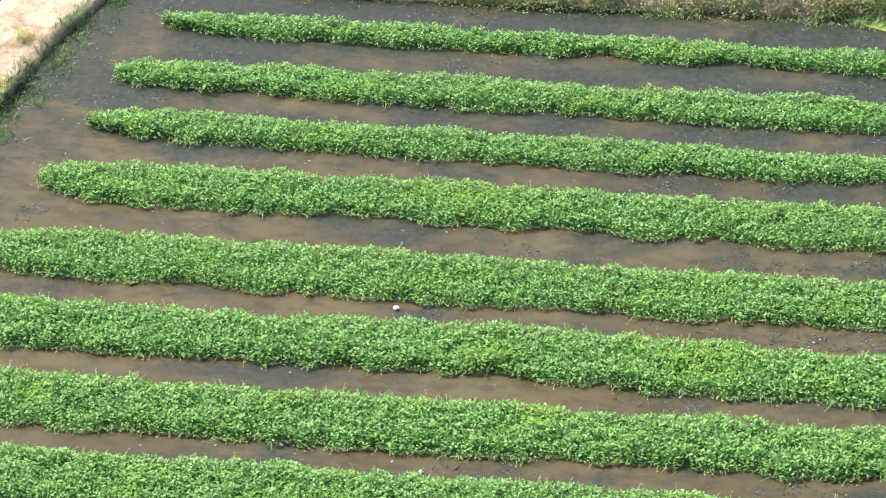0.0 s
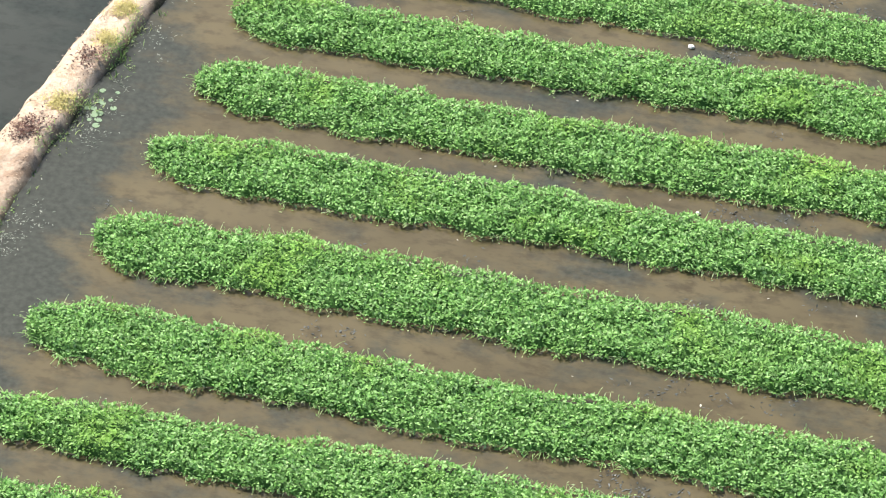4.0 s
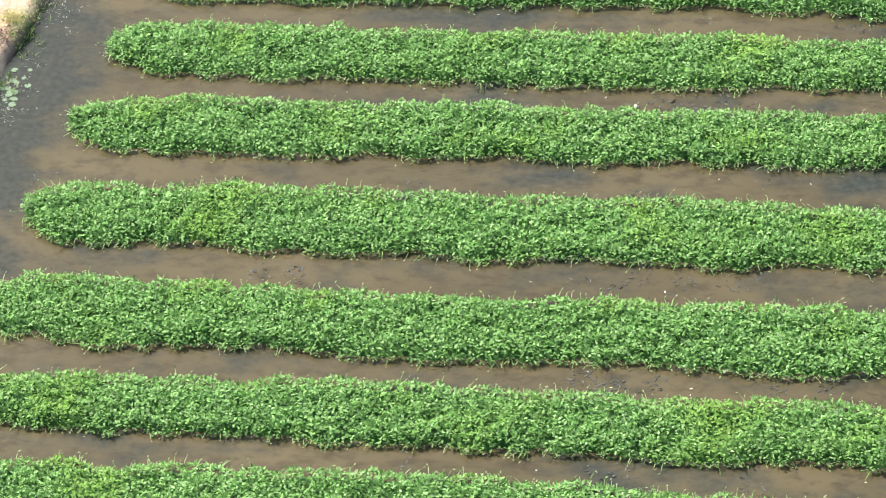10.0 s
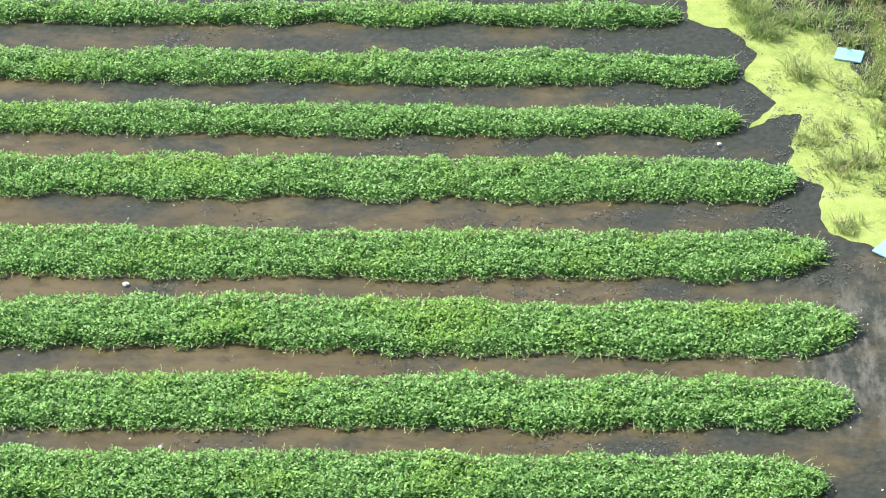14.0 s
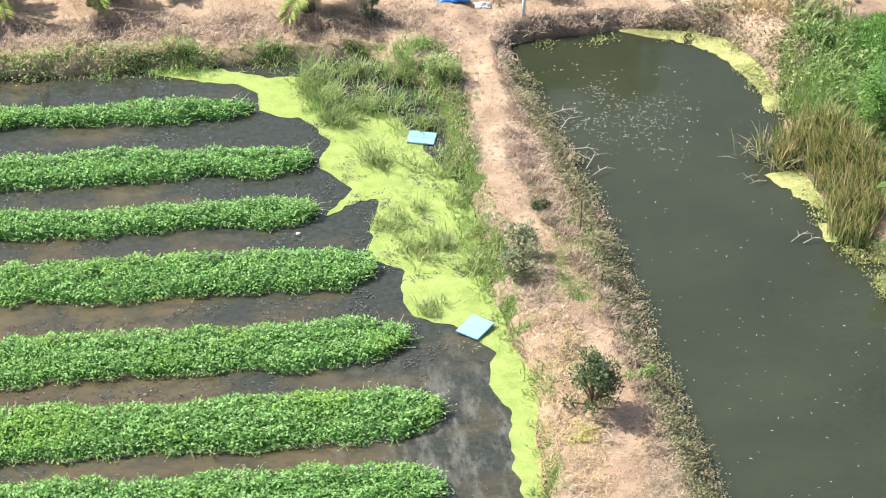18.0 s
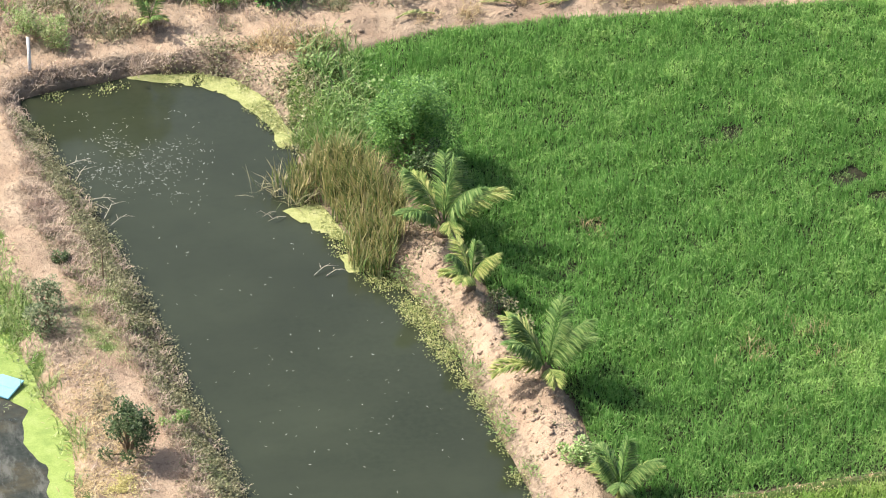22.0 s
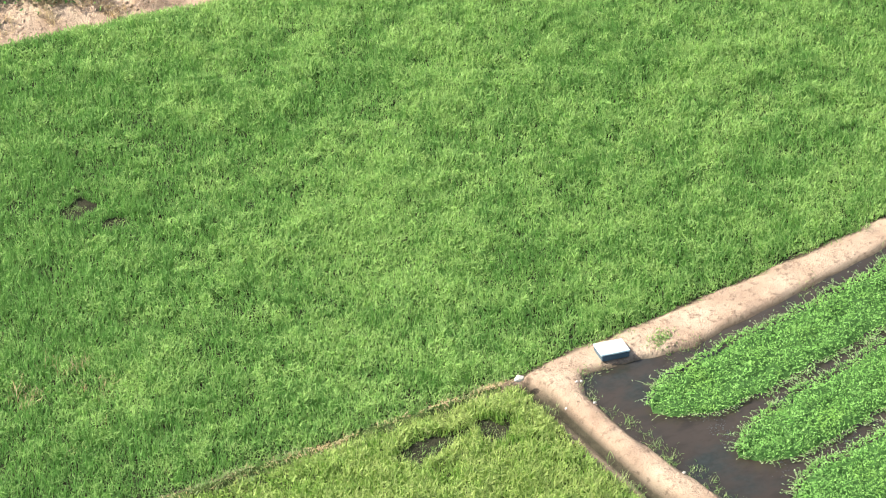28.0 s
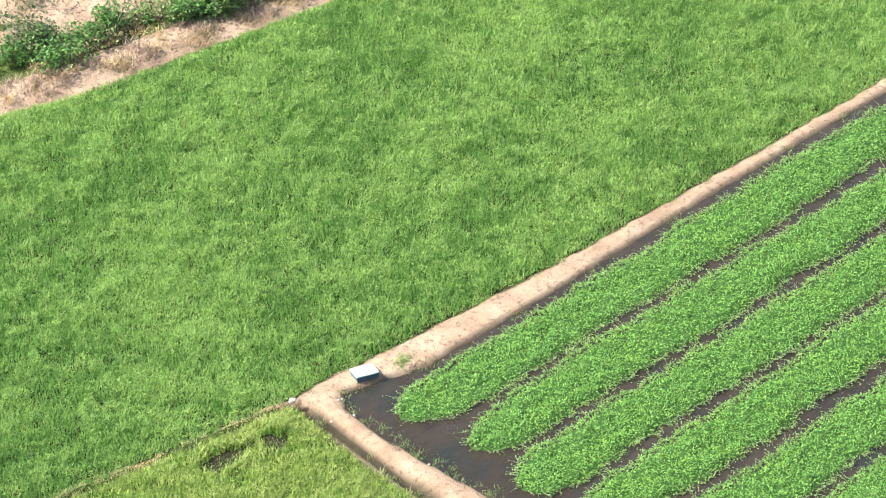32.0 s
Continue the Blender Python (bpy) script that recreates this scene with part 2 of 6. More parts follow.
M["white"] = plain("white_plastic", [(0.6, 0.57, 0.52), (0.75, 0.73, 0.7)], 5.0, 0.6)
M["bamboo"] = plain("weathered_bamboo", [(0.42, 0.36, 0.26), (0.58, 0.52, 0.42)], 6.0, 0.7)
M["net"] = plain("black_net", [(0.02, 0.022, 0.028), (0.055, 0.058, 0.066)], 9.0, 0.9)
M["stone"] = plain("pale_stone", [(0.42, 0.38, 0.32), (0.6, 0.56, 0.5)], 5.0, 0.85, 0.2, 0.3)
M["lily"] = leafy("lily_pad", [(0.12, 0.2, 0.1), (0.22, 0.3, 0.2)], thin=0.0)
M["flotsam"] = leafy("floating_leaf", [(0.25, 0.25, 0.2), (0.4, 0.4, 0.34), (0.58, 0.58, 0.52)], thin=0.0)
M["shore_scrap"] = leafy("half_sunk_shore_weed", [(0.05, 0.065, 0.05), (0.09, 0.11, 0.085), (0.15, 0.175, 0.14), (0.25, 0.27, 0.22)], thin=0.0)
M["submerged"] = leafy("water_weed", [(0.03, 0.037, 0.036), (0.05, 0.058, 0.056), (0.085, 0.095, 0.09)], thin=0.0, rough=0.6)
M["water_beds"] = water("murky_bed_water", (0.090, 0.074, 0.040), (0.043, 0.049, 0.039), 0.5, (0.46, 0.68), ((9.3, 69.4), 5.0, (0.115, 0.115, 0.098)), 0.25, (("Y", 72, 84, 0.15), ("X", 0, 9, 0.15), ("X", -20.2, -22.8, 0.22), ("Y", 53, 50, 0.16)), 0.75)
M["water_fish"] = water("green_fish_pond_water", (0.034, 0.041, 0.024), (0.029, 0.036, 0.02), 0.2, (0.4, 0.9), None, 0.1, None, 0.12)
M["water_east"] = water("dark_brown_bed_water", (0.042, 0.034, 0.026), (0.028, 0.034, 0.03), 0.5, (0.5, 0.7))
M["water_dark"] = water("dark_pond_water", (0.028, 0.034, 0.028), (0.018, 0.026, 0.021), 0.6, (0.45, 0.65))


def soil_material():
    m, nt, b = shader("bare_soil", 0.95, 0.15)

    def attr(key):
        a = nt.nodes.new("ShaderNodeAttribute")
        a.attribute_name = key
        return a.outputs["Fac"]

    clods = noise_tex(nt, 5.0, 6, 0.65)
    grit = noise_tex(nt, 22.0, 4, 0.6)
    tan = ramp(nt, noise_tex(nt, 0.6, 5, 0.6), [(0.3, (0.27, 0.188, 0.133)), (0.5, (0.38, 0.28, 0.198)), (0.7, (0.47, 0.365, 0.265))])
    tan = mixc(nt, span(nt, clods, 0.5, 0.7), tan, (0.2, 0.14, 0.1))
    tan = mixc(nt, math_node(nt, "MULTIPLY", span(nt, grit, 0.55, 0.8), 0.5), tan, (0.54, 0.44, 0.34))
    tan = mixc(nt, math_node(nt, "MULTIPLY", attr("bleached"), span(nt, noise_tex(nt, 2.2, 6, 0.7), 0.36, 0.56)), tan, (0.58, 0.475, 0.37))
    litter = ramp(nt, noise_tex(nt, 9.0, 5, 0.7), [(0.3, (0.11, 0.085, 0.065)), (0.5, (0.27, 0.205, 0.15)), (0.7, (0.42, 0.33, 0.245))])
    edge = noise_tex(nt, 1.6, 5, 0.65)
    col = mixc(nt, span(nt, math_node(nt, "ADD", attr("litter"), math_node(nt, "SUBTRACT", edge, 0.5)), 0.35, 0.65), tan, litter)
    turf = ramp(nt, noise_tex(nt, 7.0, 5, 0.7), [(0.3, (0.03, 0.055, 0.015)), (0.55, (0.08, 0.12, 0.03)), (0.75, (0.2, 0.2, 0.08))])
    col = mixc(nt, span(nt, math_node(nt, "ADD", attr("turf"), math_node(nt, "SUBTRACT", edge, 0.5)), 0.35, 0.65), col, turf)
    # Wet mud, its colour lowered further for plant shade over the bare spots.
    mud = ramp(nt, noise_tex(nt, 4.0, 4), [(0.3, (0.02, 0.022, 0.012)), (0.7, (0.042, 0.042, 0.024))])
    col = mixc(nt, attr("mud"), col, mud)
    nt.links.new(col, b.inputs["Base Color"])
    bumped(nt, b, math_node(nt, "ADD", clods, math_node(nt, "MULTIPLY", grit, 0.6)), 1.0, 0.075)
    return m


M["soil"] = soil_material()


# ---- helpers for meshes ----
def link(name, me, material, parent=None, label=""):
    me.materials.append(material)
    ob = new(name, me)
    if parent is not None:
        ob.parent = parent
    return tagged(ob, label)


def array_mesh(name, verts, faces, smooth=False):
    """A mesh from arrays: verts n x 3, faces m x k with one k."""
    verts, faces = np.asarray(verts, np.float32).reshape(-1, 3), np.asarray(faces, np.int32)
    me = bpy.data.meshes.new(name)
    n, k = faces.shape
    me.vertices.add(len(verts))
    me.vertices.foreach_set("co", verts.ravel())
    me.loops.add(n * k)
    me.loops.foreach_set("vertex_index", faces.ravel())
    me.polygons.add(n)
    me.polygons.foreach_set("loop_start", np.arange(0, n * k, k, dtype=np.int32))
    if smooth:
        me.polygons.foreach_set("use_smooth", np.ones(n, bool))
    me.update(calc_edges=True)
    return me


def part(name, bm, material, parent=None, label="", smooth=False):
    me = bpy.data.meshes.new(name)
    bm.to_mesh(me)
    bm.free()
    if smooth:
        me.polygons.foreach_set("use_smooth", np.ones(len(me.polygons), bool))
    return link(name, me, material, parent, label)


def thing(name, at, label, category, group="", kind=""):
    ob = new(name)
    ob.location = at
    return tagged(ob, label, category, group, kind)


def unit(v):
    return v / np.maximum(np.linalg.norm(v, axis=-1, keepdims=True), 1e-9)


def leaf_arrays(pos, yaw, tilt, length, width, fold=0.25, rng=RNG):
    """Folded leaves of two triangles: each grows from pos along yaw, raised by tilt."""
    n = len(pos)
    ahead = np.stack([np.cos(yaw) * np.cos(tilt), np.sin(yaw) * np.cos(tilt), np.sin(tilt)], 1)
    side = np.stack([-np.sin(yaw), np.cos(yaw), rng.normal(0, 0.35, n)], 1)
    side = unit(side)
    up = np.cross(ahead, side)
    mid = pos + ahead * (length * 0.42)[:, None]
    w = (width / 2)[:, None]
    v = np.stack([pos, mid - side * w + up * w * fold, pos + ahead * length[:, None], mid + side * w + up * w * fold], 1)
    i = np.arange(n)[:, None] * 4
    f = np.concatenate([i + [0, 1, 2], i + [0, 2, 3]])
    return v.reshape(-1, 3), f


def blade_arrays(pos, yaw, lean, length, width, bend=0.5, rng=RNG):
    """Grass blades of two triangles, bent over at mid-length."""
    n = len(pos)
    out = np.stack([np.cos(yaw), np.sin(yaw), np.zeros(n)], 1)
    side = np.stack([-np.sin(yaw + rng.normal(0, 0.7, n)), np.cos(yaw), np.zeros(n)], 1)
    side = unit(side)
    up = np.array([0, 0, 1.0])
    d1 = out * np.sin(lean)[:, None] + up * np.cos(lean)[:, None]
    l2 = np.minimum(lean + bend, 1.75)
    d2 = out * np.sin(l2)[:, None] + up * np.cos(l2)[:, None]
    mid = pos + d1 * (length * 0.5)[:, None]
    w = (width / 2)[:, None]
    v = np.stack([pos, mid - side * w, mid + side * w, mid + d2 * (length * 0.5)[:, None]], 1)
    i = np.arange(n)[:, None] * 4
    f = np.concatenate([i + [0, 2, 1], i + [1, 2, 3]])
    return v.reshape(-1, 3), f


def joined(*pairs):
    vs, fs, n = [], [], 0
    for v, f in pairs:
        vs.append(v)
        fs.append(f + n)
        n += len(v)
    return np.concatenate(vs), np.concatenate(fs)


def value_noise(x, y, scale, seed=0):
    """Smooth noise from -1 to 1 on arrays."""
    r = np.random.default_rng(seed).uniform(-1, 1, (128, 128))
    u, v = np.asarray(x) / scale, np.asarray(y) / scale
    i, j = np.floor(u).astype(int), np.floor(v).astype(int)
    a, b = u - i, v - j
    a, b = a * a * (3 - 2 * a), b * b * (3 - 2 * b)
    g = lambda p, q: r[p % 128, q % 128]
    return (g(i, j) * (1 - a) + g(i + 1, j) * a) * (1 - b) + (g(i, j + 1) * (1 - a) + g(i + 1, j + 1) * a) * b


def fractal(x, y, scale, seed=0):
    return value_noise(x, y, scale, seed) * 0.6 + value_noise(x, y, scale * 0.43, seed + 1) * 0.3 + value_noise(x, y, scale * 0.19, seed + 2) * 0.15


def signed(poly, x, y):
    """The distance to a closed outline, negative inside."""
    x, y = np.asarray(x, float), np.asarray(y, float)
    best = np.full(x.shape, 1e9)
    inside = np.zeros(x.shape, bool)
    for (ax, ay), (bx, by) in zip(poly, poly[1:] + poly[:1]):
        dx, dy = bx - ax, by - ay
        t = np.clip(((x - ax) * dx + (y - ay) * dy) / (dx * dx + dy * dy + 1e-12), 0, 1)
        best = np.minimum(best, np.hypot(x - ax - t * dx, y - ay - t * dy))
        if ay != by:
            inside ^= ((ay > y) != (by > y)) & (x < dx * (y - ay) / (by - ay) + ax)
    return np.where(inside, -best, best)


def along(line, x, y):
    """The distance to an open line."""
    best = np.full(np.shape(x), 1e9)
    for (ax, ay), (bx, by) in zip(line, line[1:]):
        dx, dy = bx - ax, by - ay
        t = np.clip(((x - ax) * dx + (y - ay) * dy) / (dx * dx + dy * dy), 0, 1)
        best = np.minimum(best, np.hypot(x - ax - t * dx, y - ay - t * dy))
    return best


def smooth01(v, lo, hi):
    t = np.clip((v - lo) / (hi - lo), 0, 1)
    return t * t * (3 - 2 * t)


def band01(v, lo, hi, soft=0.2):
    return smooth01(v, lo - soft, lo + soft) * smooth01(-v, -hi - soft, -hi + soft)


# ---- the plan: waterlines and field edges ----
BED_POND = [(-18.6, 86.2), (-19.0, 85.2), (-19.9, 83), (-20.9, 79.5), (-21.5, 77), (-21.9, 74), (-22.35, 70.5), (-22.8, 67), (-23.2, 64), (-23.6, 60), (-23.9, 57.5),
            (-24.1, 50.4), (-21.6, 50.0), (-16.5, 49.8), (-11.8, 49.4), (11, 48.6), (10.2, 62), (10.5, 67.6), (10.8, 71.2), (10.2, 74.4), (10.2, 78.8), (9.9, 81.5),
            (9.8, 84.5), (8.3, 86.6), (3, 86.5), (-4.8, 86.2), (-11, 86.0)]
WEST_POND = [(-21.6, 90), (-22.0, 84), (-22.3, 80), (-22.65, 77), (-23.6, 69.7), (-24.5, 63.8), (-24.8, 60), (-25.6, 50), (-26, 30), (-60, 30), (-60, 90)]
SOUTH_POND = [(-25, 48.7), (-20.9, 48.6), (-18.5, 48.4), (-16.6, 48.1), (-10, 47.8), (11, 46.8), (11, 30), (-25, 30)]
FISH_POND = [(15.2, 55), (14.9, 62), (14.5, 67.4), (14.0, 72.1), (13.7, 77.1), (13.3, 80.7), (12.5, 85.1), (12.3, 87.5), (13.5, 87.8), (15.9, 88.05), (17.3, 87.9), (18.4, 87.2), (19.0, 86.0), (19.45, 83.8),
             (18.9, 81.6), (19.4, 79.8), (19.6, 78.2), (20.0, 77.0), (20.6, 75.4), (20.85, 74), (20.95, 72.5), (21.05, 70), (21.1, 67), (21.2, 62), (21.6, 55)]
RICE = [(22.9, 64.9), (23.0, 69.6), (22.4, 72.3), (22.2, 76.1), (22.3, 81.3), (21.3, 87.2), (24.3, 87.9), (28.3, 87.8), (36.7, 86.9), (44.3, 85.5), (55.3, 85.3), (90, 86.5),
        (90, 70.8), (66.9, 67.6), (62, 66.9), (56, 66.15), (50.5, 65.5), (46.3, 65.15), (43, 64.9), (41, 64.85), (39.1, 64.6), (34, 64.75), (28, 64.95)]
RICE_SOUTH = [(24.5, 50), (25, 64.62), (28, 64.65), (34, 64.5), (38.9, 64.3), (38.86, 62.3), (38.84, 60.6), (38.9, 58.4), (39.2, 50)]
EAST_POND = [(41.5, 40), (41.2, 50), (40.8, 56.6), (40.42, 59.1), (40.15, 61.2), (40.2, 63.2), (40.6, 63.9), (41.9, 63.8), (42.9, 63.55), (43.8, 63.45), (44.9, 63.7), (45.9, 63.8), (50.4, 64.5), (54.2, 65.15), (61.8, 66.3),
             (66.7, 67.0), (90, 70.1), (90, 40)]


DITCH = [(39.12, 64.2), (39.26, 62.6), (39.3, 60.3), (39.38, 57.4), (39.65, 52)]
FOOTPATH = [(12.2, 62), (12.25, 67), (12.6, 68.6), (12.6, 71), (12.35, 73.2), (11.6, 76.8), (10.95, 80.2), (11.2, 83.3), (11.1, 86.3), (11.2, 88.5)]


def ground_height(x, y):
    wob = fractal(x, y, 1.3, 11) * 0.14
    lumps = fractal(x, y, 0.7, 21) * 0.10 + value_noise(x, y, 0.36, 24) * 0.03 + fractal(x, y, 3.5, 31) * 0.08
    lumps = lumps * (1 - 0.6 * smooth01(x, 37, 39) * (y < 75))
    h = 0.42 + lumps - 0.17 * np.maximum(smooth01(-x, 17.5, 19), smooth01(-y, -52, -51) * (x < 12)) * (y < 87) - 0.29 * smooth01(x, 36, 39.2) * (y < 75) + (0.13 * value_noise(x, y, 0.55, 27) + 0.07 * value_noise(x, y, 0.4, 28) - 0.03) * smooth01(-np.abs(x - 21.5), -1.9, -1.2) * (y < 87)
    h = h - 0.26 * smooth01(y, 86.4, 87.2) * smooth01(-y, -90.5, -88.8) * smooth01(-np.abs(x - 15.2), -4.6, -3.4)
    h = h + 0.35 * smooth01(y, 88.8, 90.5) * smooth01(-np.abs(x - 15), -30, -5) * 0.4
    for poly, level, slope, deep in ((BED_POND, 0.0, np.where(x < -18, 2.6, 1.1), 0.5), (WEST_POND, 0.0, 1.2, 0.6), (SOUTH_POND, 0.0, 1.1, 0.6), (FISH_POND, -0.35, 0.85, 0.8), (EAST_POND, 0.0, 1.7, 0.5)):
        sd = signed(poly, x, y) + wob * (0.22 if poly is EAST_POND else 1.0)
        if poly is FISH_POND:
            slope = 0.85 + 0.9 * smooth01(y, 86.6, 87.4) * smooth01(-x, -18.6, -17.4)
        h = np.minimum(h, np.where(sd > 0, level + sd * slope + lumps * np.clip(sd, 0, 1), level + np.maximum(sd * 0.9, -deep)))
    for poly in (RICE, RICE_SOUTH):
        sd = signed(poly, x, y)
        h = np.minimum(h, 0.06 + np.clip(sd, 0, 1) * np.where(y > 80, 0.3, np.where(x > 38, 2.2, 0.9)) + np.where(sd < 0, 0, lumps))
    ditch = along(DITCH, x, y)
    return np.minimum(h, -0.12 + 1.1 * np.maximum(ditch - 0.2, 0))


def build_ground():
    def steps(lo, hi, fine, far):
        core = np.arange(lo, hi + fine, fine)
        out = np.cumsum(fine * 1.6 ** np.arange(1, 19))
        out = out[out < far]
        return np.concatenate([lo - out[::-1], core, hi + out])

    gx, gy = steps(-27, 72, 0.2, 2500), steps(46, 96, 0.17, 2500)
    X, Y = np.meshgrid(gx, gy)
    Z = ground_height(X, Y)
    nx, ny = len(gx), len(gy)
    i = (np.arange(ny - 1)[:, None] * nx + np.arange(nx - 1)).ravel()
    me = array_mesh("ground", np.stack([X, Y, Z], -1), np.stack([i, i + 1, i + 1 + nx, i + nx], 1), True)
    x, y = X.ravel(), Y.ravel()
    rice = np.minimum(signed(RICE, x, y), signed(RICE_SOUTH, x, y))
    n = fractal(x, y, 2.0, 41)
    shore = signed(BED_POND, x, y)
    fish = signed(FISH_POND, x, y)
    turf = 0.55 * np.clip(1 - np.abs(y - 86.8) / 1.1, 0, 1) * smooth01(-x, -10.5, -8.5) + 0.7 * smooth01(-np.abs(x - 10.1 + 0.3 * n), -1.0, -0.3) * smooth01(n, -0.35, 0.15) * smooth01(y, 63, 65) * smooth01(-y, -87.4, -86.4) + 0.5 * smooth01(-np.hypot((x - 12.5) / 1.0, (y - 75.6) / 2.6), -1.25, -0.6)
    turf += 0.8 * smooth01(-np.hypot((x - 20.6) / 1.3, (y - 84.5) / 3), -1.1, -0.4) + 0.45 * (y > 91) * smooth01(n, -0.1, 0.3)
    turf += 0.15 * smooth01(y + 0.2 * x, 96.5, 98) * (x > 28)
    litter = 0.9 * smooth01(-np.abs(fish - 0.45), -0.7, -0.2) * (x < 17) * (y < 84) + 0.75 * smooth01(y, 86.9, 87.7) * smooth01(-y, -89.2, -88.2) * smooth01(-x, -10.6, -9.6)
    litter += 0.15 * (y > 88.5) * smooth01(n, 0.0, 0.4) + 0.35 * (np.abs(x - 11.3) < 1.1) * smooth01(n, -0.1, 0.3)
    mud = smooth01(-rice, -0.06, 0.12) + smooth01(-np.minimum(np.minimum(shore, fish), signed(EAST_POND, x, y)), -0.12, 0.06)
    mud = np.maximum(mud, 0.92 * smooth01(-along(DITCH, x, y), -0.34, -0.2))
    litter += 1.0 * band01(fish, 0.1, 0.4) * (y > 86.8) * (x < 19.5) + 0.7 * band01(fish, 0.0, 0.45) * (x > 17)
    turf += 0.55 * band01(np.hypot((x - 20.4) / 1.4, (y - 83.5) / 3.4), -1, 0.9) + 0.8 * band01(signed(RICE, x, y), 1.7, 3.4) * (x > 38) * (y > 84)
    litter += 0.3 * smooth01(x, 38.8, 39.4) * (y < 72) * smooth01(n, -0.3, 0.3)
    path = along(FOOTPATH, x, y)
    bank = smooth01(fish, 0.1, 0.4) * smooth01(shore, 0.0, 0.3) * (x > 9.5) * (x < 15) * (y < 87)
    litter += bank * smooth01(path + 0.2 * n, 0.3, 0.75) * np.where((x < 12.2) & (y < 73.5), 0.4, 0.95)
    turf += 0.7 * (np.abs(y - 64.65) < 0.35) * (x > 23) * (x < 38.5) + 0.35 * bank * smooth01(path, 0.5, 1.0) * smooth01(-shore, -0.8, -0.2)
    for key, v in (("turf", turf), ("litter", litter), ("mud", mud), ("bleached", 0.7 * np.maximum(smooth01(-x, 18, 19.5) * (y < 87), 0.3 * smooth01(-y, -51, -50) * (x < 11)))):
        me.attributes.new(key, "FLOAT", "POINT").data.foreach_set("value", np.clip(v, 0, 1).astype(np.float32))
    tagged(link("ground", me, M["soil"]), "dry tan earth banks and fields round ponds", "ground", kind="structure")


build_ground()


def build_water(name, outline, z, material, label, grow=0.35):
    """A still surface that runs a little way under the banks of its outline."""
    area = sum(ax * by - bx * ay for (ax, ay), (bx, by) in zip(outline, outline[1:] + outline[:1]))
    turn = 1 if area > 0 else -1
    bm = bmesh.new()
    ring = []
    for k, (x, y) in enumerate(outline):
        (ax, ay), (bx, by) = outline[k - 1], outline[(k + 1) % len(outline)]
        out = Vector(((by - ay) * turn, (ax - bx) * turn)).normalized() * grow
        ring.append(bm.verts.new((x + out.x, y + out.y, z)))
    bm.faces.new(ring)
    bmesh.ops.triangulate(bm, faces=bm.faces[:])
    bmesh.ops.recalc_face_normals(bm, faces=bm.faces[:])
    if sum(f.normal.z for f in bm.faces) < 0:
        bmesh.ops.reverse_faces(bm, faces=bm.faces[:])
    tagged(part(name, bm, M[material]), label, "water", kind="structure")


build_water("water_bed_pond", BED_POND, 0.0, "water_beds", "murky brown shallow water between planted beds")
build_water("water_west_pond", WEST_POND, -0.02, "water_dark", "dark grey-green pond water beyond the bank")
build_water("water_south_pond", SOUTH_POND, 0.0, "water_dark", "dark pond water with weed along the bank")
build_water("water_fish_pond", FISH_POND, -0.35, "water_fish", "still dark green fish pond water", 0.5)
build_water("water_east_pond", EAST_POND, 0.0, "water_east", "dark shallow water between planted beds", 0.25)


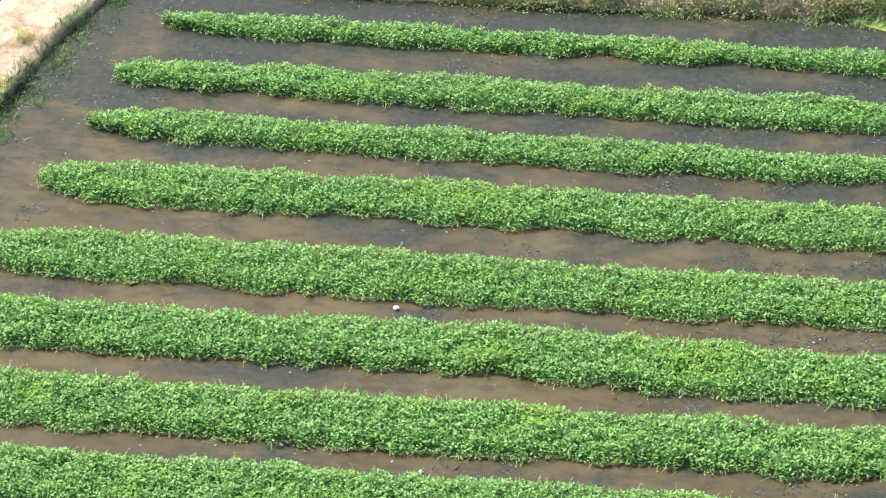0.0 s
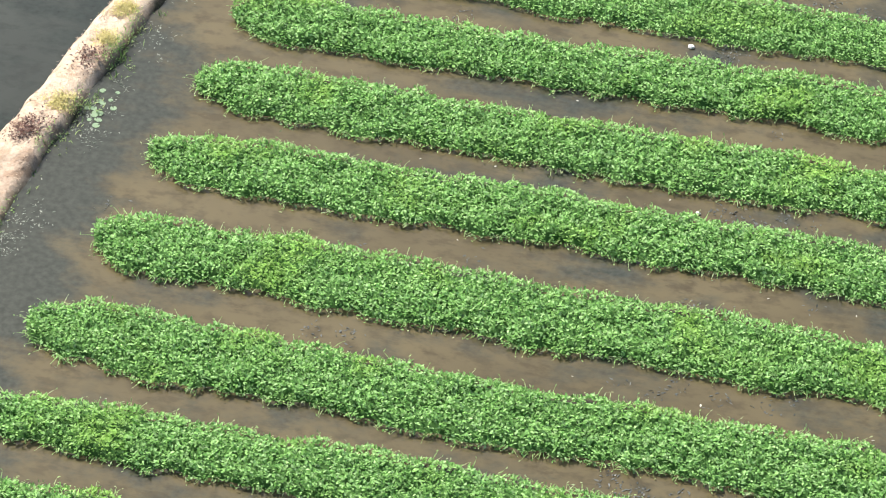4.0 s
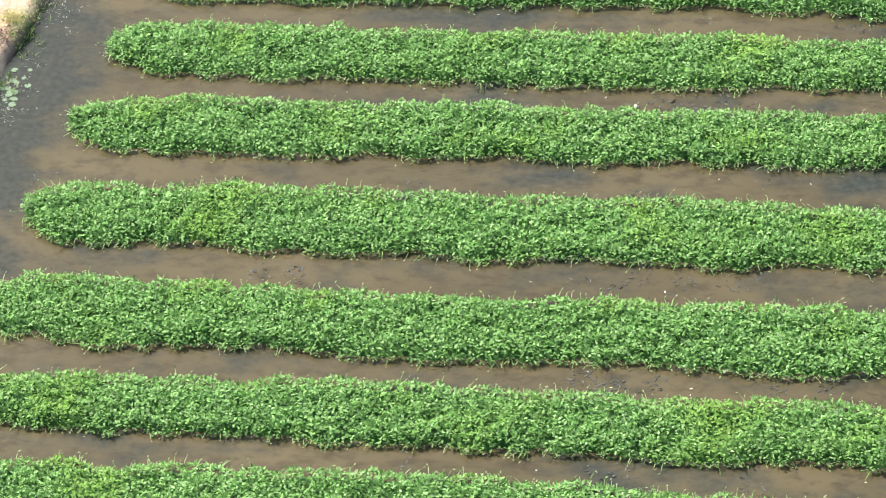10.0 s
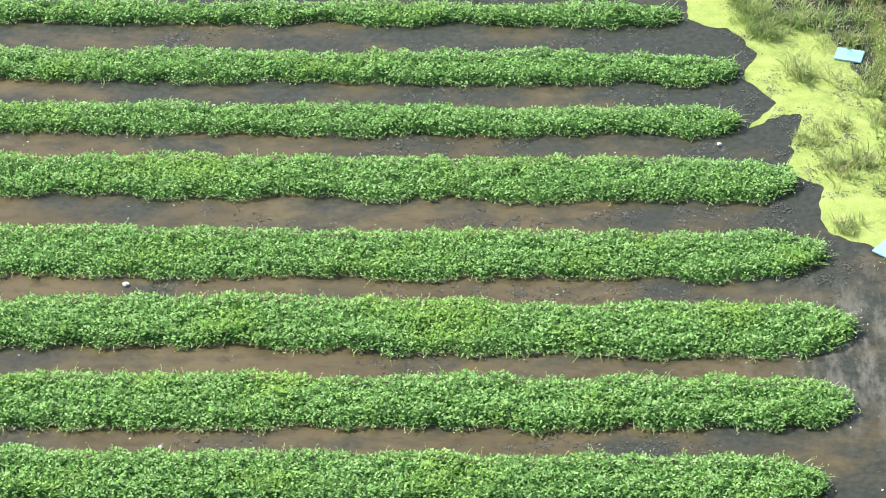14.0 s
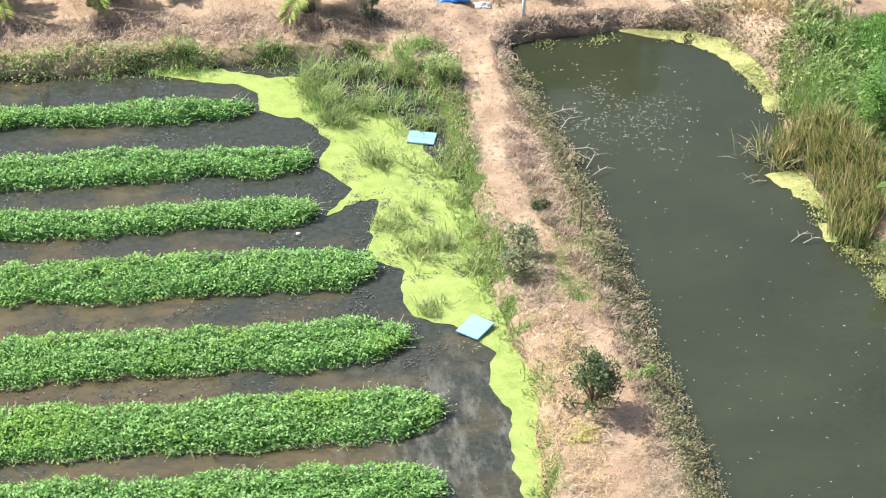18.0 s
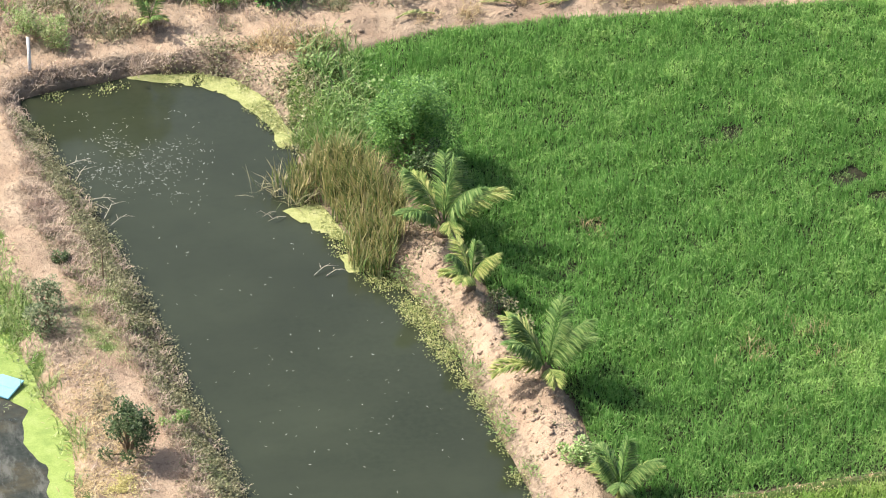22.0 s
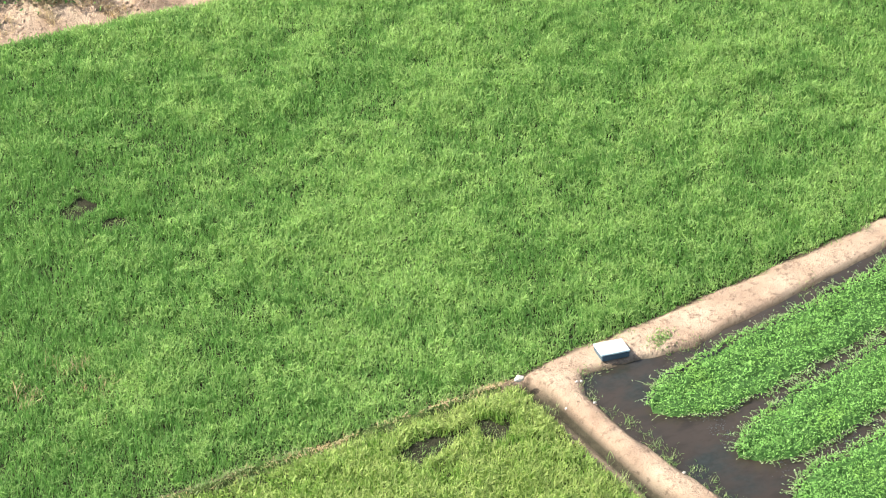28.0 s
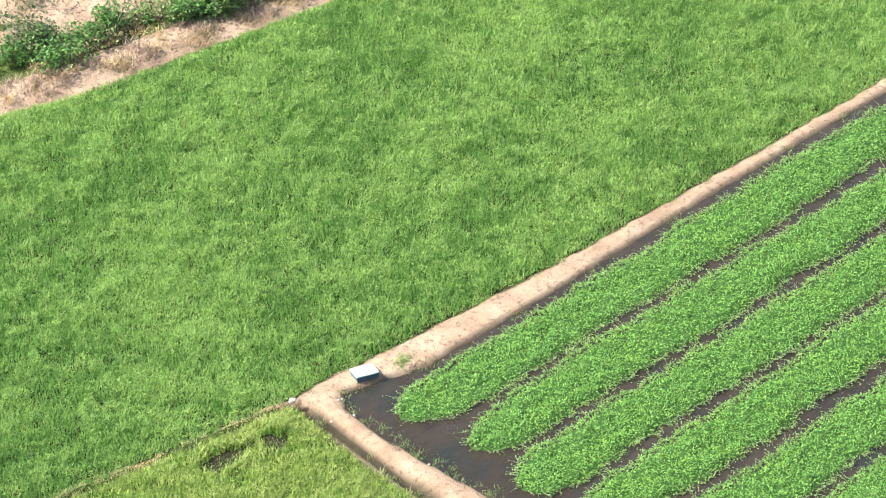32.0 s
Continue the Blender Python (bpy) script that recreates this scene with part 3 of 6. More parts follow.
# ---- floating beds of water spinach ----
def spinach_bed(x0, y0, x1, y1, width, seed, taper=(2.2, 1.6), density=500, label="", rag=1.3, high=0.27, trail=0.86, leaf=1.0, slim=1.0, runners=42, material="spinach"):
    """A raft of water spinach from (x0, y0) to (x1, y1): a low mound, its leaves and the runners that trail from its edge."""
    rng = np.random.default_rng(seed)
    L, turn = math.hypot(x1 - x0, y1 - y0), math.atan2(y1 - y0, x1 - x0)
    dx, dy = math.cos(turn), math.sin(turn)

    def half(s):
        a = np.sqrt(np.clip(1 - (1 - np.clip(s / taper[0], 0, 1)) ** 2, 0, 1))
        b = np.sqrt(np.clip(1 - (1 - np.clip((L - s) / taper[1], 0, 1)) ** 2, 0, 1))
        return width / 2 * a * b

    def edges(s):
        """How far the bed reaches to either side of its line."""
        n1 = value_noise(s, s * 0, 1.6, seed) * 0.09 + value_noise(s, s * 0, 0.42, seed + 1) * 0.10
        n2 = value_noise(s, s * 0, 1.8, seed + 2) * 0.09 + value_noise(s, s * 0, 0.38, seed + 3) * 0.11
        sway = value_noise(s, s * 0, 6.0, seed + 4) * 0.10
        h = half(s)
        k = np.clip(h / 0.4, 0, 1)
        return h + (n1 * rag + sway) * k, h + (n2 * rag - sway) * k

    def mound_height(u, s):
        lumps = value_noise(s, u * 1.2, 0.7, seed + 7) * 0.05 + value_noise(s, u * width / 2, 0.3, seed + 8) * 0.06 + value_noise(s, u * width / 2, 0.15, seed + 9) * 0.075
        return (high + lumps) * np.sqrt(np.clip(1 - np.abs(u) ** 5.0, 0, 1))

    thing_ob = thing("water_spinach_bed", (x0, y0, 0), label or "long dense bed of leafy green water spinach on murky water", "crop bed", "water spinach beds")
    s = np.linspace(0.0, L, int(L / 0.22))
    u = np.linspace(-1, 1, 11)
    up, lo = edges(s)
    S, U = np.meshgrid(s, u, indexing="ij")
    off = np.where(U > 0, U * up[:, None], U * lo[:, None]) * 0.96
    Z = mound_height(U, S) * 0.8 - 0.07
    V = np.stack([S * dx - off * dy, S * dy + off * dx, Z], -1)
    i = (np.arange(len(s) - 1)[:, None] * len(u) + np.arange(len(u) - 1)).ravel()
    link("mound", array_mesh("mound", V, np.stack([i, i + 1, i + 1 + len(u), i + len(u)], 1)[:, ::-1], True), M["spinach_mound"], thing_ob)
    n = int(L * width * density)
    ls, lu = rng.uniform(0.02, L - 0.02, n), rng.uniform(-1.0, 1.0, n)
    a, b = edges(ls)
    keep = rng.uniform(0, width / 2, n) < np.maximum(a, b)
    ls, lu, a, b = ls[keep], lu[keep], a[keep], b[keep]
    n = len(ls)
    lo_ = np.where(lu > 0, lu * a, lu * b)
    z = mound_height(lu, ls) + rng.uniform(-0.08, 0.05, n)
    pos = np.stack([ls * dx - lo_ * dy, ls * dy + lo_ * dx, np.maximum(z, 0.01)], 1)
    outward = turn + np.where(lu > 0, math.pi / 2, -math.pi / 2)
    yaw = np.where(np.abs(lu) > 0.85, outward + rng.normal(0, 0.9, n), rng.uniform(-math.pi, math.pi, n))
    v, f = leaf_arrays(pos, yaw, rng.normal(0.2, 0.45, n), leaf * rng.uniform(0.07, 0.13, n), leaf * slim * rng.uniform(0.045, 0.07, n), 0.3, rng)
    leaves = tagged(link("foliage", array_mesh("foliage", v, f), M[material], thing_ob), kind="stuff")
    n = int(L * runners)
    rs = rng.uniform(0, L, n)
    side = rng.choice([-1, 1], n)
    a, b = edges(rs)
    ro = np.where(side > 0, a, -b) * 0.97
    pos = np.stack([rs * dx - ro * dy, rs * dy + ro * dx, rng.uniform(0.03, 0.13, n)], 1)
    v, f = blade_arrays(pos, turn + side * math.pi / 2 + rng.normal(0, 0.8, n), rng.uniform(1.1, 1.6, n), rng.uniform(0.05, 0.15, n) + rng.uniform(0.05, 0.24, n) * (rng.uniform(0, 1, n) > trail), np.full(n, 0.018), 0.25, rng)
    m = 26
    across = rng.uniform(-0.4, 0.4, m) * width
    ends = rng.integers(0, 2, m)
    es = np.where(ends == 0, 0.25 + 0.9 * (across / width) ** 2 * 4, L - 0.2 - 0.7 * (across / width) ** 2 * 4)
    epos = np.stack([es * dx - across * dy, es * dy + across * dx, rng.uniform(0.06, 0.2, m)], 1)
    v3, f3 = blade_arrays(epos, turn + np.where(ends == 0, math.pi, 0) + rng.normal(0, 0.6, m), rng.uniform(1.0, 1.5, m), rng.uniform(0.25, 0.55, m), np.full(m, 0.018), 0.2, rng)
    v, f = joined((v, f), (v3, f3))
    n += m
    tip = v.reshape(-1, 4, 3)[:, 3]
    v2, f2 = leaf_arrays(tip - [0, 0, 0.01], rng.uniform(-3, 3, n), rng.normal(0.2, 0.4, n), rng.uniform(0.05, 0.1, n), rng.uniform(0.022, 0.036, n), 0.3, rng)
    tagged(link("trailing_growth", array_mesh("trailing_growth", *joined((v, f), (v2, f2))), M["runner"], thing_ob, "trailing stems at the bed's edge"), kind="stuff")
    return leaves


# left end, right end, centre line and width of each bed, from the far shore to the near one
BEDS = [(-17.2, 4.9, 83.82, 0.95), (-18.1, 6.3, 81.12, 1.35), (-18.4, 6.2, 78.64, 1.2), (-19.2, 7.5, 75.95, 1.75), (-20.2, 8.0, 72.72, 1.9), (-20.5, 8.5, 69.72, 1.95),
        (-20.6, 8.2, 66.76, 1.9), (-20.9, 7.4, 63.86, 1.9), (-21.2, 7.6, 60.52, 2.1), (-21.7, 7.8, 57.2, 2.1), (-21.9, 7.9, 54.2, 1.8), (-21.9, 8.0, 51.45, 1.75)]
for k, (xa, xb, yc, w) in enumerate(BEDS):
    ya, yb = (0.41, 0.17) if k >= 8 else (0.38, 0.32) if k >= 6 else (0.34, 0.34)
    spinach_bed(xa, yc + ya, xb, yc + yb, w - 0.08, 100 + 20 * k, trail=0.9 if k < 5 else 0.68, leaf=0.92 if k < 5 else 1.0)
# left end and width of the beds of the east pond, which run a little to the north
EAST_BEDS = [(41.2, 61.55, 2.15), (41.9, 58.85, 2.1), (41.8, 56.2, 2.1), (42.6, 53.65, 2.15), (43.0, 50.9, 2.1), (43.0, 48.2, 2.1), (43.0, 45.5, 2.1)]
for k, (xa, ya, w) in enumerate(EAST_BEDS):
    spinach_bed(xa, ya + 0.1, 78, ya + 0.1 + (78 - xa) * 0.142, w + 0.06, 500 + 20 * k, density=420, rag=1.25, high=0.2, trail=0.62, leaf=0.9, slim=0.72, runners=55, material="spinach_east", label="long bed of narrow-leaved water spinach on dark water")


# ---- rice ----
HOLES = [(30.35, 80.25, 0.6, 0.22), (31.05, 80.6, 0.5, 0.34), (33.2, 77.75, 0.5, 0.36), (33.85, 76.5, 0.3, 0.42), (35.5, 63.15, 0.85, 0.3), (37.3, 62.95, 0.34, 0.62), (36.5, 63.25, 0.5, 0.12), (28.9, 77.0, 0.12, 0.12), (25.6, 77.0, 0.4, 0.16)]


def rice_field(name, poly, x0, y0, x1, y1, density, seed, label, material="rice", tips=780, pale_more=0.0):
    """Standing rice: upright blades in clumps, and the leaves that bend over at the top in drifts, coloured lighter for
    the sun on them.
    """
    rng = np.random.default_rng(seed)
    per = 7

    def drift(x, y):
        """Where the crop stands paler: broad swaths, broken into patches of a stride across."""
        a, b = 0.92 * x + 0.4 * y, -0.4 * x + 0.92 * y
        swath = fractal(a * 0.45, b, 2.4, seed + 33) + 0.5 * value_noise(a * 0.3, b, 6.5, seed + 37)
        dry_spot = smooth01(-np.hypot((x - 30.2) / 3.2, (y - 69.3) / 2.0), -1.1, -0.2) + 0.8 * smooth01(-np.hypot((x - 50.5) / 2.5, (y - 71.0) / 1.6), -1.1, -0.2)
        return 0.5 * dry_spot + 0.42 * swath + 0.75 * fractal(x, y, 0.8, seed + 31) + 0.6 * value_noise(x, y, 0.27, seed + 35)

    def open_ground(x, y, more=0.0):
        ok = np.ones(np.shape(x), bool)
        for hx, hy, rx, ry in HOLES:
            ok &= np.hypot((x - hx) / rx, (y - hy) / ry) + fractal(x, y, 0.5, seed + 5) * 0.9 > 1 + more
        return ok

    east = lambda x, y: smooth01(x + 0.5 * (76 - y), 23, 43)
    rise = lambda x, y: (1 + fractal(x, y, 2.6, seed + 9) * 0.3 + fractal(x, y, 0.8, seed + 19) * 0.55)
    n = int((x1 - x0) * (y1 - y0) * density / per)
    cx, cy = rng.uniform(x0, x1, n), rng.uniform(y0, y1, n)
    own = np.repeat(rng.normal(0, 1, n), per)
    x, y = np.repeat(cx, per) + rng.normal(0, 0.11, n * per), np.repeat(cy, per) + rng.normal(0, 0.11, n * per)
    sd = signed(poly, x, y)
    keep = (sd < -0.02 + fractal(x, y, 0.8, seed) * 0.18) & open_ground(x, y)
    x, y, sd, own = x[keep], y[keep], sd[keep], own[keep]
    n = len(x)
    length = rng.uniform(0.2, 0.38, n) * rise(x, y) * (1 + 0.13 * np.clip(own, -2, 2))
    length *= 0.5 + 0.5 * smooth01(-sd, 0.0, 0.7)
    pos = np.stack([x, y, np.full(n, 0.05)], 1)
    yaw, lean, face = rng.uniform(-3.15, 3.15, n), np.abs(rng.normal(0.15, 0.55, n)), rng.uniform(-3.15, 3.15, n)
    half = np.stack([np.cos(face), np.sin(face), rng.normal(0, 0.2, n)], 1) * rng.uniform(0.012, 0.022, n)[:, None]
    tip = pos + length[:, None] * np.stack([np.cos(yaw) * np.sin(lean), np.sin(yaw) * np.sin(lean), np.cos(lean)], 1)
    low = pos + [0, 0, 0.02]
    v = np.stack([low - half, low + half, tip], 1).reshape(-1, 3)
    f = np.arange(n)[:, None] * 3 + np.arange(3)
    m = int((x1 - x0) * (y1 - y0) * tips)
    tx, ty = rng.uniform(x0, x1, m), rng.uniform(y0, y1, m)
    level = drift(tx, ty) + 0.95 * (east(tx, ty) - 0.55) + pale_more
    ts = signed(poly, tx, ty)
    ok = (rng.uniform(0, 1, m) < 0.14 + 0.6 * smooth01(level, -0.5, 0.8)) & (ts < -0.03) & open_ground(tx, ty, 0.25)
    tx, ty, level, ts = tx[ok], ty[ok], level[ok], ts[ok]
    m = len(tx)
    high = 0.29 * rise(tx, ty) * (0.5 + 0.5 * smooth01(-ts, 0.0, 0.7))
    v2, f2 = leaf_arrays(np.stack([tx, ty, high + rng.uniform(-0.12, 0.03, m)], 1), rng.uniform(-3.15, 3.15, m), rng.normal(0.55, 0.5, m), rng.uniform(0.09, 0.22, m), rng.uniform(0.018, 0.034, m), 0.25, rng)
    v, f = joined((v, f), (v2, f2))
    me = array_mesh(name, v, f)
    patch = smooth01(drift(x, y) + 0.9 * (east(x, y) - 0.55) + pale_more, -0.2, 1.0)
    patch += 0.45 * smooth01(sd, -0.9, 0.0) * (y < 72)
    pale = (rng.uniform(0, 1, n) < 0.06 + 0.4 * patch) * rng.uniform(0.2, 0.7, n) * (0.5 + 0.5 * smooth01(own, -1, 1)) + 0.08 * patch
    # Tip leaves: pale tint for sunlit tips, stronger where the crop itself stands paler.
    shade = rng.uniform(0.08, 0.42, m) + 0.48 * smooth01(level, -0.3, 0.9)
    me.attributes.new("pale", "FLOAT", "POINT").data.foreach_set("value", np.concatenate([np.repeat(np.clip(pale, 0, 1), 3), np.repeat(np.clip(shade, 0, 1), 4)]).astype(np.float32))
    tagged(link(name, me, M[material]), label, "rice field", kind="stuff")


rice_field("rice_field", RICE, 21, 64.4, 73.5, 88.2, 510, 900, "dense bright green rice crop filling a large field")
rice_field("rice_plot", RICE_SOUTH, 25, 54, 39.6, 64.7, 640, 930, "yellow-green rice plot beside a wet ditch", "rice_yellow", pale_more=0.15)


# ---- grass, weeds and reeds ----
def tufts(name, material, spots, blades, length, width, seed, lean=(0.1, 0.8), spread=0.1, label="", category="grass", bend=0.6, floor=-0.05, tips=None):
    """Tufts of blades at an array of spots."""
    rng = np.random.default_rng(seed)
    at = np.repeat(spots, blades, 0)
    n = len(at)
    x, y = at[:, 0] + rng.normal(0, spread, n), at[:, 1] + rng.normal(0, spread, n)
    z = np.maximum(ground_height(x, y), floor) - 0.02
    size = np.repeat(rng.uniform(0.6, 1.15, len(spots)), blades)
    v, f = blade_arrays(np.stack([x, y, z], 1), rng.uniform(-3.15, 3.15, n), rng.uniform(*lean, n), rng.uniform(*length, n) * size, rng.uniform(*width, n), bend, rng)
    me = array_mesh(name, v, f)
    if tips is not None:
        shade = np.clip(rng.normal(0, 0.12, n)[:, None] + np.array(tips), 0, 1)
        me.attributes.new("pale", "FLOAT", "POINT").data.foreach_set("value", shade.ravel().astype(np.float32))
    return tagged(link(name, me, M[material]), label, category, kind="stuff")


def scatter(x0, y0, x1, y1, per_m2, rule, seed):
    rng = np.random.default_rng(seed)
    n = int((x1 - x0) * (y1 - y0) * per_m2)
    x, y = rng.uniform(x0, x1, n), rng.uniform(y0, y1, n)
    keep = rng.uniform(0, 1, n) < rule(x, y)
    return np.stack([x[keep], y[keep]], 1)


def band(v, lo, hi, soft=0.3):
    return smooth01(v, lo - soft, lo + soft) * smooth01(-v, -hi - soft, -hi + soft)


clumpy = lambda x, y, s, seed: smooth01(fractal(x, y, s, seed), -0.15, 0.25)
fishd = lambda x, y: signed(FISH_POND, x, y)

tufts("north_shore_weeds", "marsh", scatter(-14, 85.6, 8, 88.0, 20, lambda x, y: band(y, 86.1, 87.2, 0.35) * (0.3 + 0.7 * clumpy(x, y, 1.2, 3)), 11), 8, (0.12, 0.38), (0.018, 0.035), 12,
      label="green weeds and grass along the pond shore")
tufts("marsh_grass", "marsh", scatter(3, 74, 11, 87, 11, lambda x, y: clumpy(x, y, 0.9, 5) * (band(x, 8.6, 10.2, 0.3) * (y > 80) + band(np.hypot((x - 7.8) / 1.5, (y - 84.6) / 1.5), -1, 1, 0.2)
      + band(np.hypot((x - 8.7) / 0.9, (y - 77.6) / 1.3), -1, 0.9, 0.2) + 0.8 * band(np.hypot((x - 8.0) / 0.5, (y - 80.6) / 1.0), -1, 0.9, 0.2)), 13), 14, (0.25, 0.7), (0.016, 0.03), 14, (0.15, 0.9),
      label="marsh grass standing in duckweed")
tufts("bank_foot_weeds", "marsh", scatter(8, 63, 12, 80, 40, lambda x, y: band(signed(BED_POND, x, y), -0.25, 0.35, 0.15) * (0.08 + 0.92 * clumpy(x, y, 1.0, 6)), 15), 9, (0.12, 0.4), (0.02, 0.04), 16,
      label="green weeds at the foot of the earth bank")
tufts("bank_green_grass", "marsh", scatter(11.2, 73, 13.6, 78.5, 70, lambda x, y: band(np.hypot((x - 12.5) / 1.0, (y - 75.6) / 2.6), -1, 0.95, 0.25) * (0.25 + 0.75 * clumpy(x, y, 0.5, 77)), 17), 7, (0.06, 0.2), (0.012, 0.02), 18, label="short green grass on the bank")
tufts("bank_olive_grass", "creeper", scatter(10.8, 64, 14, 80, 70, lambda x, y: smooth01(along(FOOTPATH, x, y), 0.25, 0.5) * (fishd(x, y) > 0.3) * (x > 11.6 - 0.1 * (y - 70)) * (0.35 + 0.65 * clumpy(x, y, 0.8, 57)), 58), 10, (0.05, 0.16), (0.012, 0.022), 59, (0.3, 1.2), label="low olive-brown grass on the bank")
tufts("bank_dry_grass", "dry", scatter(10, 63, 15, 87.5, 26, lambda x, y: smooth01(along(FOOTPATH, x, y), 0.3, 0.7) * (fishd(x, y) > 0.05) * (signed(BED_POND, x, y) > 0.1) * (0.1 + 0.75 * clumpy(x, y, 0.8, 7)), 19), 12, (0.1, 0.34), (0.012, 0.026), 20, (0.3, 1.2),
      label="brown dry grass and creepers on the pond bank")
tufts("straw_litter", "straw", scatter(10.4, 64, 12.5, 73.5, 100, lambda x, y: smooth01(along(FOOTPATH, x, y), 0.3, 0.6) * (x < 12.4) * (0.3 + 0.7 * clumpy(x, y, 0.9, 8)), 21), 6, (0.12, 0.35), (0.012, 0.024), 22, (0.8, 1.5), label="flattened yellow straw on the earth bank")
tufts("north_dry_grass", "dry", scatter(-12, 86.8, 22, 94, 18, lambda x, y: (band(y, 87.1, 88.7, 0.4) * (x < 9.8) + 0.35 * (y > 89.6) * clumpy(x, y, 2.0, 9) + band(y, 87.7, 88.4, 0.25) * (x > 12)) * (0.25 + 0.75 * clumpy(x, y, 0.8, 10)), 23),
      14, (0.15, 0.5), (0.014, 0.028), 24, (0.2, 1.1), label="grey-brown dry grass on the far bank")
tufts("north_green_weeds", "weed", scatter(-12, 89, 60, 98, 9, lambda x, y: (0.7 * (y > 91) * (x < 24) + (y + 0.11 * x > 93.0) * (x > 16) * (x < 38) * 1.0) * clumpy(x, y, 1.8, 12), 25), 12, (0.2, 0.6), (0.02, 0.04), 26, label="scattered green weeds on rough ground")
tufts("rice_edge_dry_grass", "straw", scatter(20, 85.4, 66, 91, 46, lambda x, y: band(signed(RICE, x, y), 0.35, 2.6, 0.3) * (y > 80) * (x > 24) * smooth01(fractal(x, y, 0.7, 14), 0.0, 0.3), 27), 14, (0.15, 0.45), (0.014, 0.028), 28, (0.2, 1.1), label="tufts of dry grass beyond the rice")
tufts("east_bank_weeds", "weed", scatter(18.5, 79, 24, 88, 26, lambda x, y: band(signed(RICE, x, y), -0.6, 1.0, 0.3) * clumpy(x, y, 0.9, 15) * (x < 23), 29), 10, (0.25, 0.7), (0.022, 0.045), 30, label="rank green weeds at the corner of the rice field")
tufts("east_shore_creeper", "weed", scatter(18.5, 62, 23, 76.5, 50, lambda x, y: band(fishd(x, y), -0.15, 0.35, 0.12) * clumpy(x, y, 0.6, 16), 31), 7, (0.08, 0.25), (0.02, 0.04), 32, (0.4, 1.3), label="low green creeper along the fish pond's edge")
tufts("east_bank_dry_grass", "dry", scatter(19.5, 63, 23.5, 88, 24, lambda x, y: band(fishd(x, y), 0.3, 1.3, 0.3) * 0.6 * clumpy(x, y, 0.7, 17), 33), 10, (0.08, 0.25), (0.012, 0.024), 34, (0.4, 1.3), label="thin dry grass on the earth bank")
tufts("west_bank_weeds", "weed", scatter(-25.5, 50, -18, 87, 22, lambda x, y: band(signed(BED_POND, x, y), -0.35, 0.1, 0.12) * (x < -18.5) * (0.25 + 0.75 * clumpy(x, y, 1.3, 18)) * smooth01(y, 54, 70), 35), 9, (0.1, 0.35), (0.018, 0.035), 36, label="green weeds on the water's edge of the earth bank")
tufts("south_bank_weeds", "weed", scatter(-24, 47, -8, 49.5, 30, lambda x, y: band(signed(SOUTH_POND, x, y), -0.2, 0.2, 0.12) * clumpy(x, y, 0.9, 19), 37), 8, (0.08, 0.3), (0.018, 0.035), 38, label="green weeds on the outer edge of the bank")
tufts("south_bank_straw", "dry", scatter(-24.5, 47.8, -8, 50, 80, lambda x, y: (0.4 + 0.6 * clumpy(x, y, 0.7, 20)) * (signed(SOUTH_POND, x, y) > 0.1) * (signed(BED_POND, x, y) > 0.1), 39), 6, (0.06, 0.18), (0.01, 0.02), 40, (0.6, 1.4), label="bleached straw on the near bank")
tufts("west_bank_straw", "dry", scatter(-25.5, 50, -18.5, 87.5, 70, lambda x, y: (0.25 + 0.75 * clumpy(x, y, 0.6, 120)) * (signed(WEST_POND, x, y) > 0.05) * (signed(BED_POND, x, y) > 0.08), 139), 6, (0.06, 0.16), (0.01, 0.02), 140, (0.7, 1.4), label="dry straw and stubble on the pale bank")
tufts("south_bank_dry_grass", "dry", scatter(-24.5, 47.8, -8, 50, 60, lambda x, y: smooth01(fractal(x, y, 0.9, 221), -0.05, 0.25) * (signed(SOUTH_POND, x, y) > 0.05) * (signed(BED_POND, x, y) > 0.3), 222), 8, (0.06, 0.2), (0.012, 0.022), 223, (0.5, 1.4), label="brown dry grass on the near bank")
tufts("bund_grass", "weed", scatter(23, 63.9, 39.0, 65.2, 60, lambda x, y: band(y, 64.35, 64.95, 0.15) * (0.3 + 0.7 * clumpy(x, y, 0.8, 22)), 41), 8, (0.1, 0.3), (0.012, 0.025), 42, label="grass on the bund between the rice plots")
tufts("east_path_grass", "weed", scatter(39, 52, 70, 69, 30, lambda x, y: band(signed(EAST_POND, x, y), -0.18 - 0.25 * (x < 41.6) * (y < 61.8), 0.05, 0.08) * np.maximum(smooth01(fractal(x, y, 1.5, 23), 0.05, 0.3), 0.8 * (x < 41.6) * (y < 61.8)), 43), 8, (0.1, 0.28), (0.012, 0.025), 44, label="tufts of grass beside the path and water")
tufts("withered_rice", "straw", scatter(24.5, 66, 36, 79, 22, lambda x, y: 0.8 * (band(np.hypot((x - 29.0) / 2.4, (y - 70.6) / 1.7), -1, 0.7, 0.4) + band(np.hypot((x - 28.5) / 1.0, (y - 68.0) / 0.8), -1, 0.8, 0.3) + band(np.hypot((x - 26.1) / 0.7, (y - 76.9) / 0.8), -1, 0.8, 0.3)) * clumpy(x, y, 0.6, 24) * 0.7, 45), 7, (0.34, 0.5), (0.014, 0.024), 46, (0.1, 0.5), 0.1, "withered tan patch in the green rice")
tufts("bare_spot_seedlings", "weed", np.concatenate([np.random.default_rng(370 + k).normal((hx, hy), (rx * 0.45, ry * 0.45), (int(14 + 26 * rx), 2)) for k, (hx, hy, rx, ry) in enumerate(HOLES)]), 5, (0.08, 0.22), (0.012, 0.022), 371, (0.1, 0.9), 0.07, "thin dull seedlings in bare wet spots of the rice")
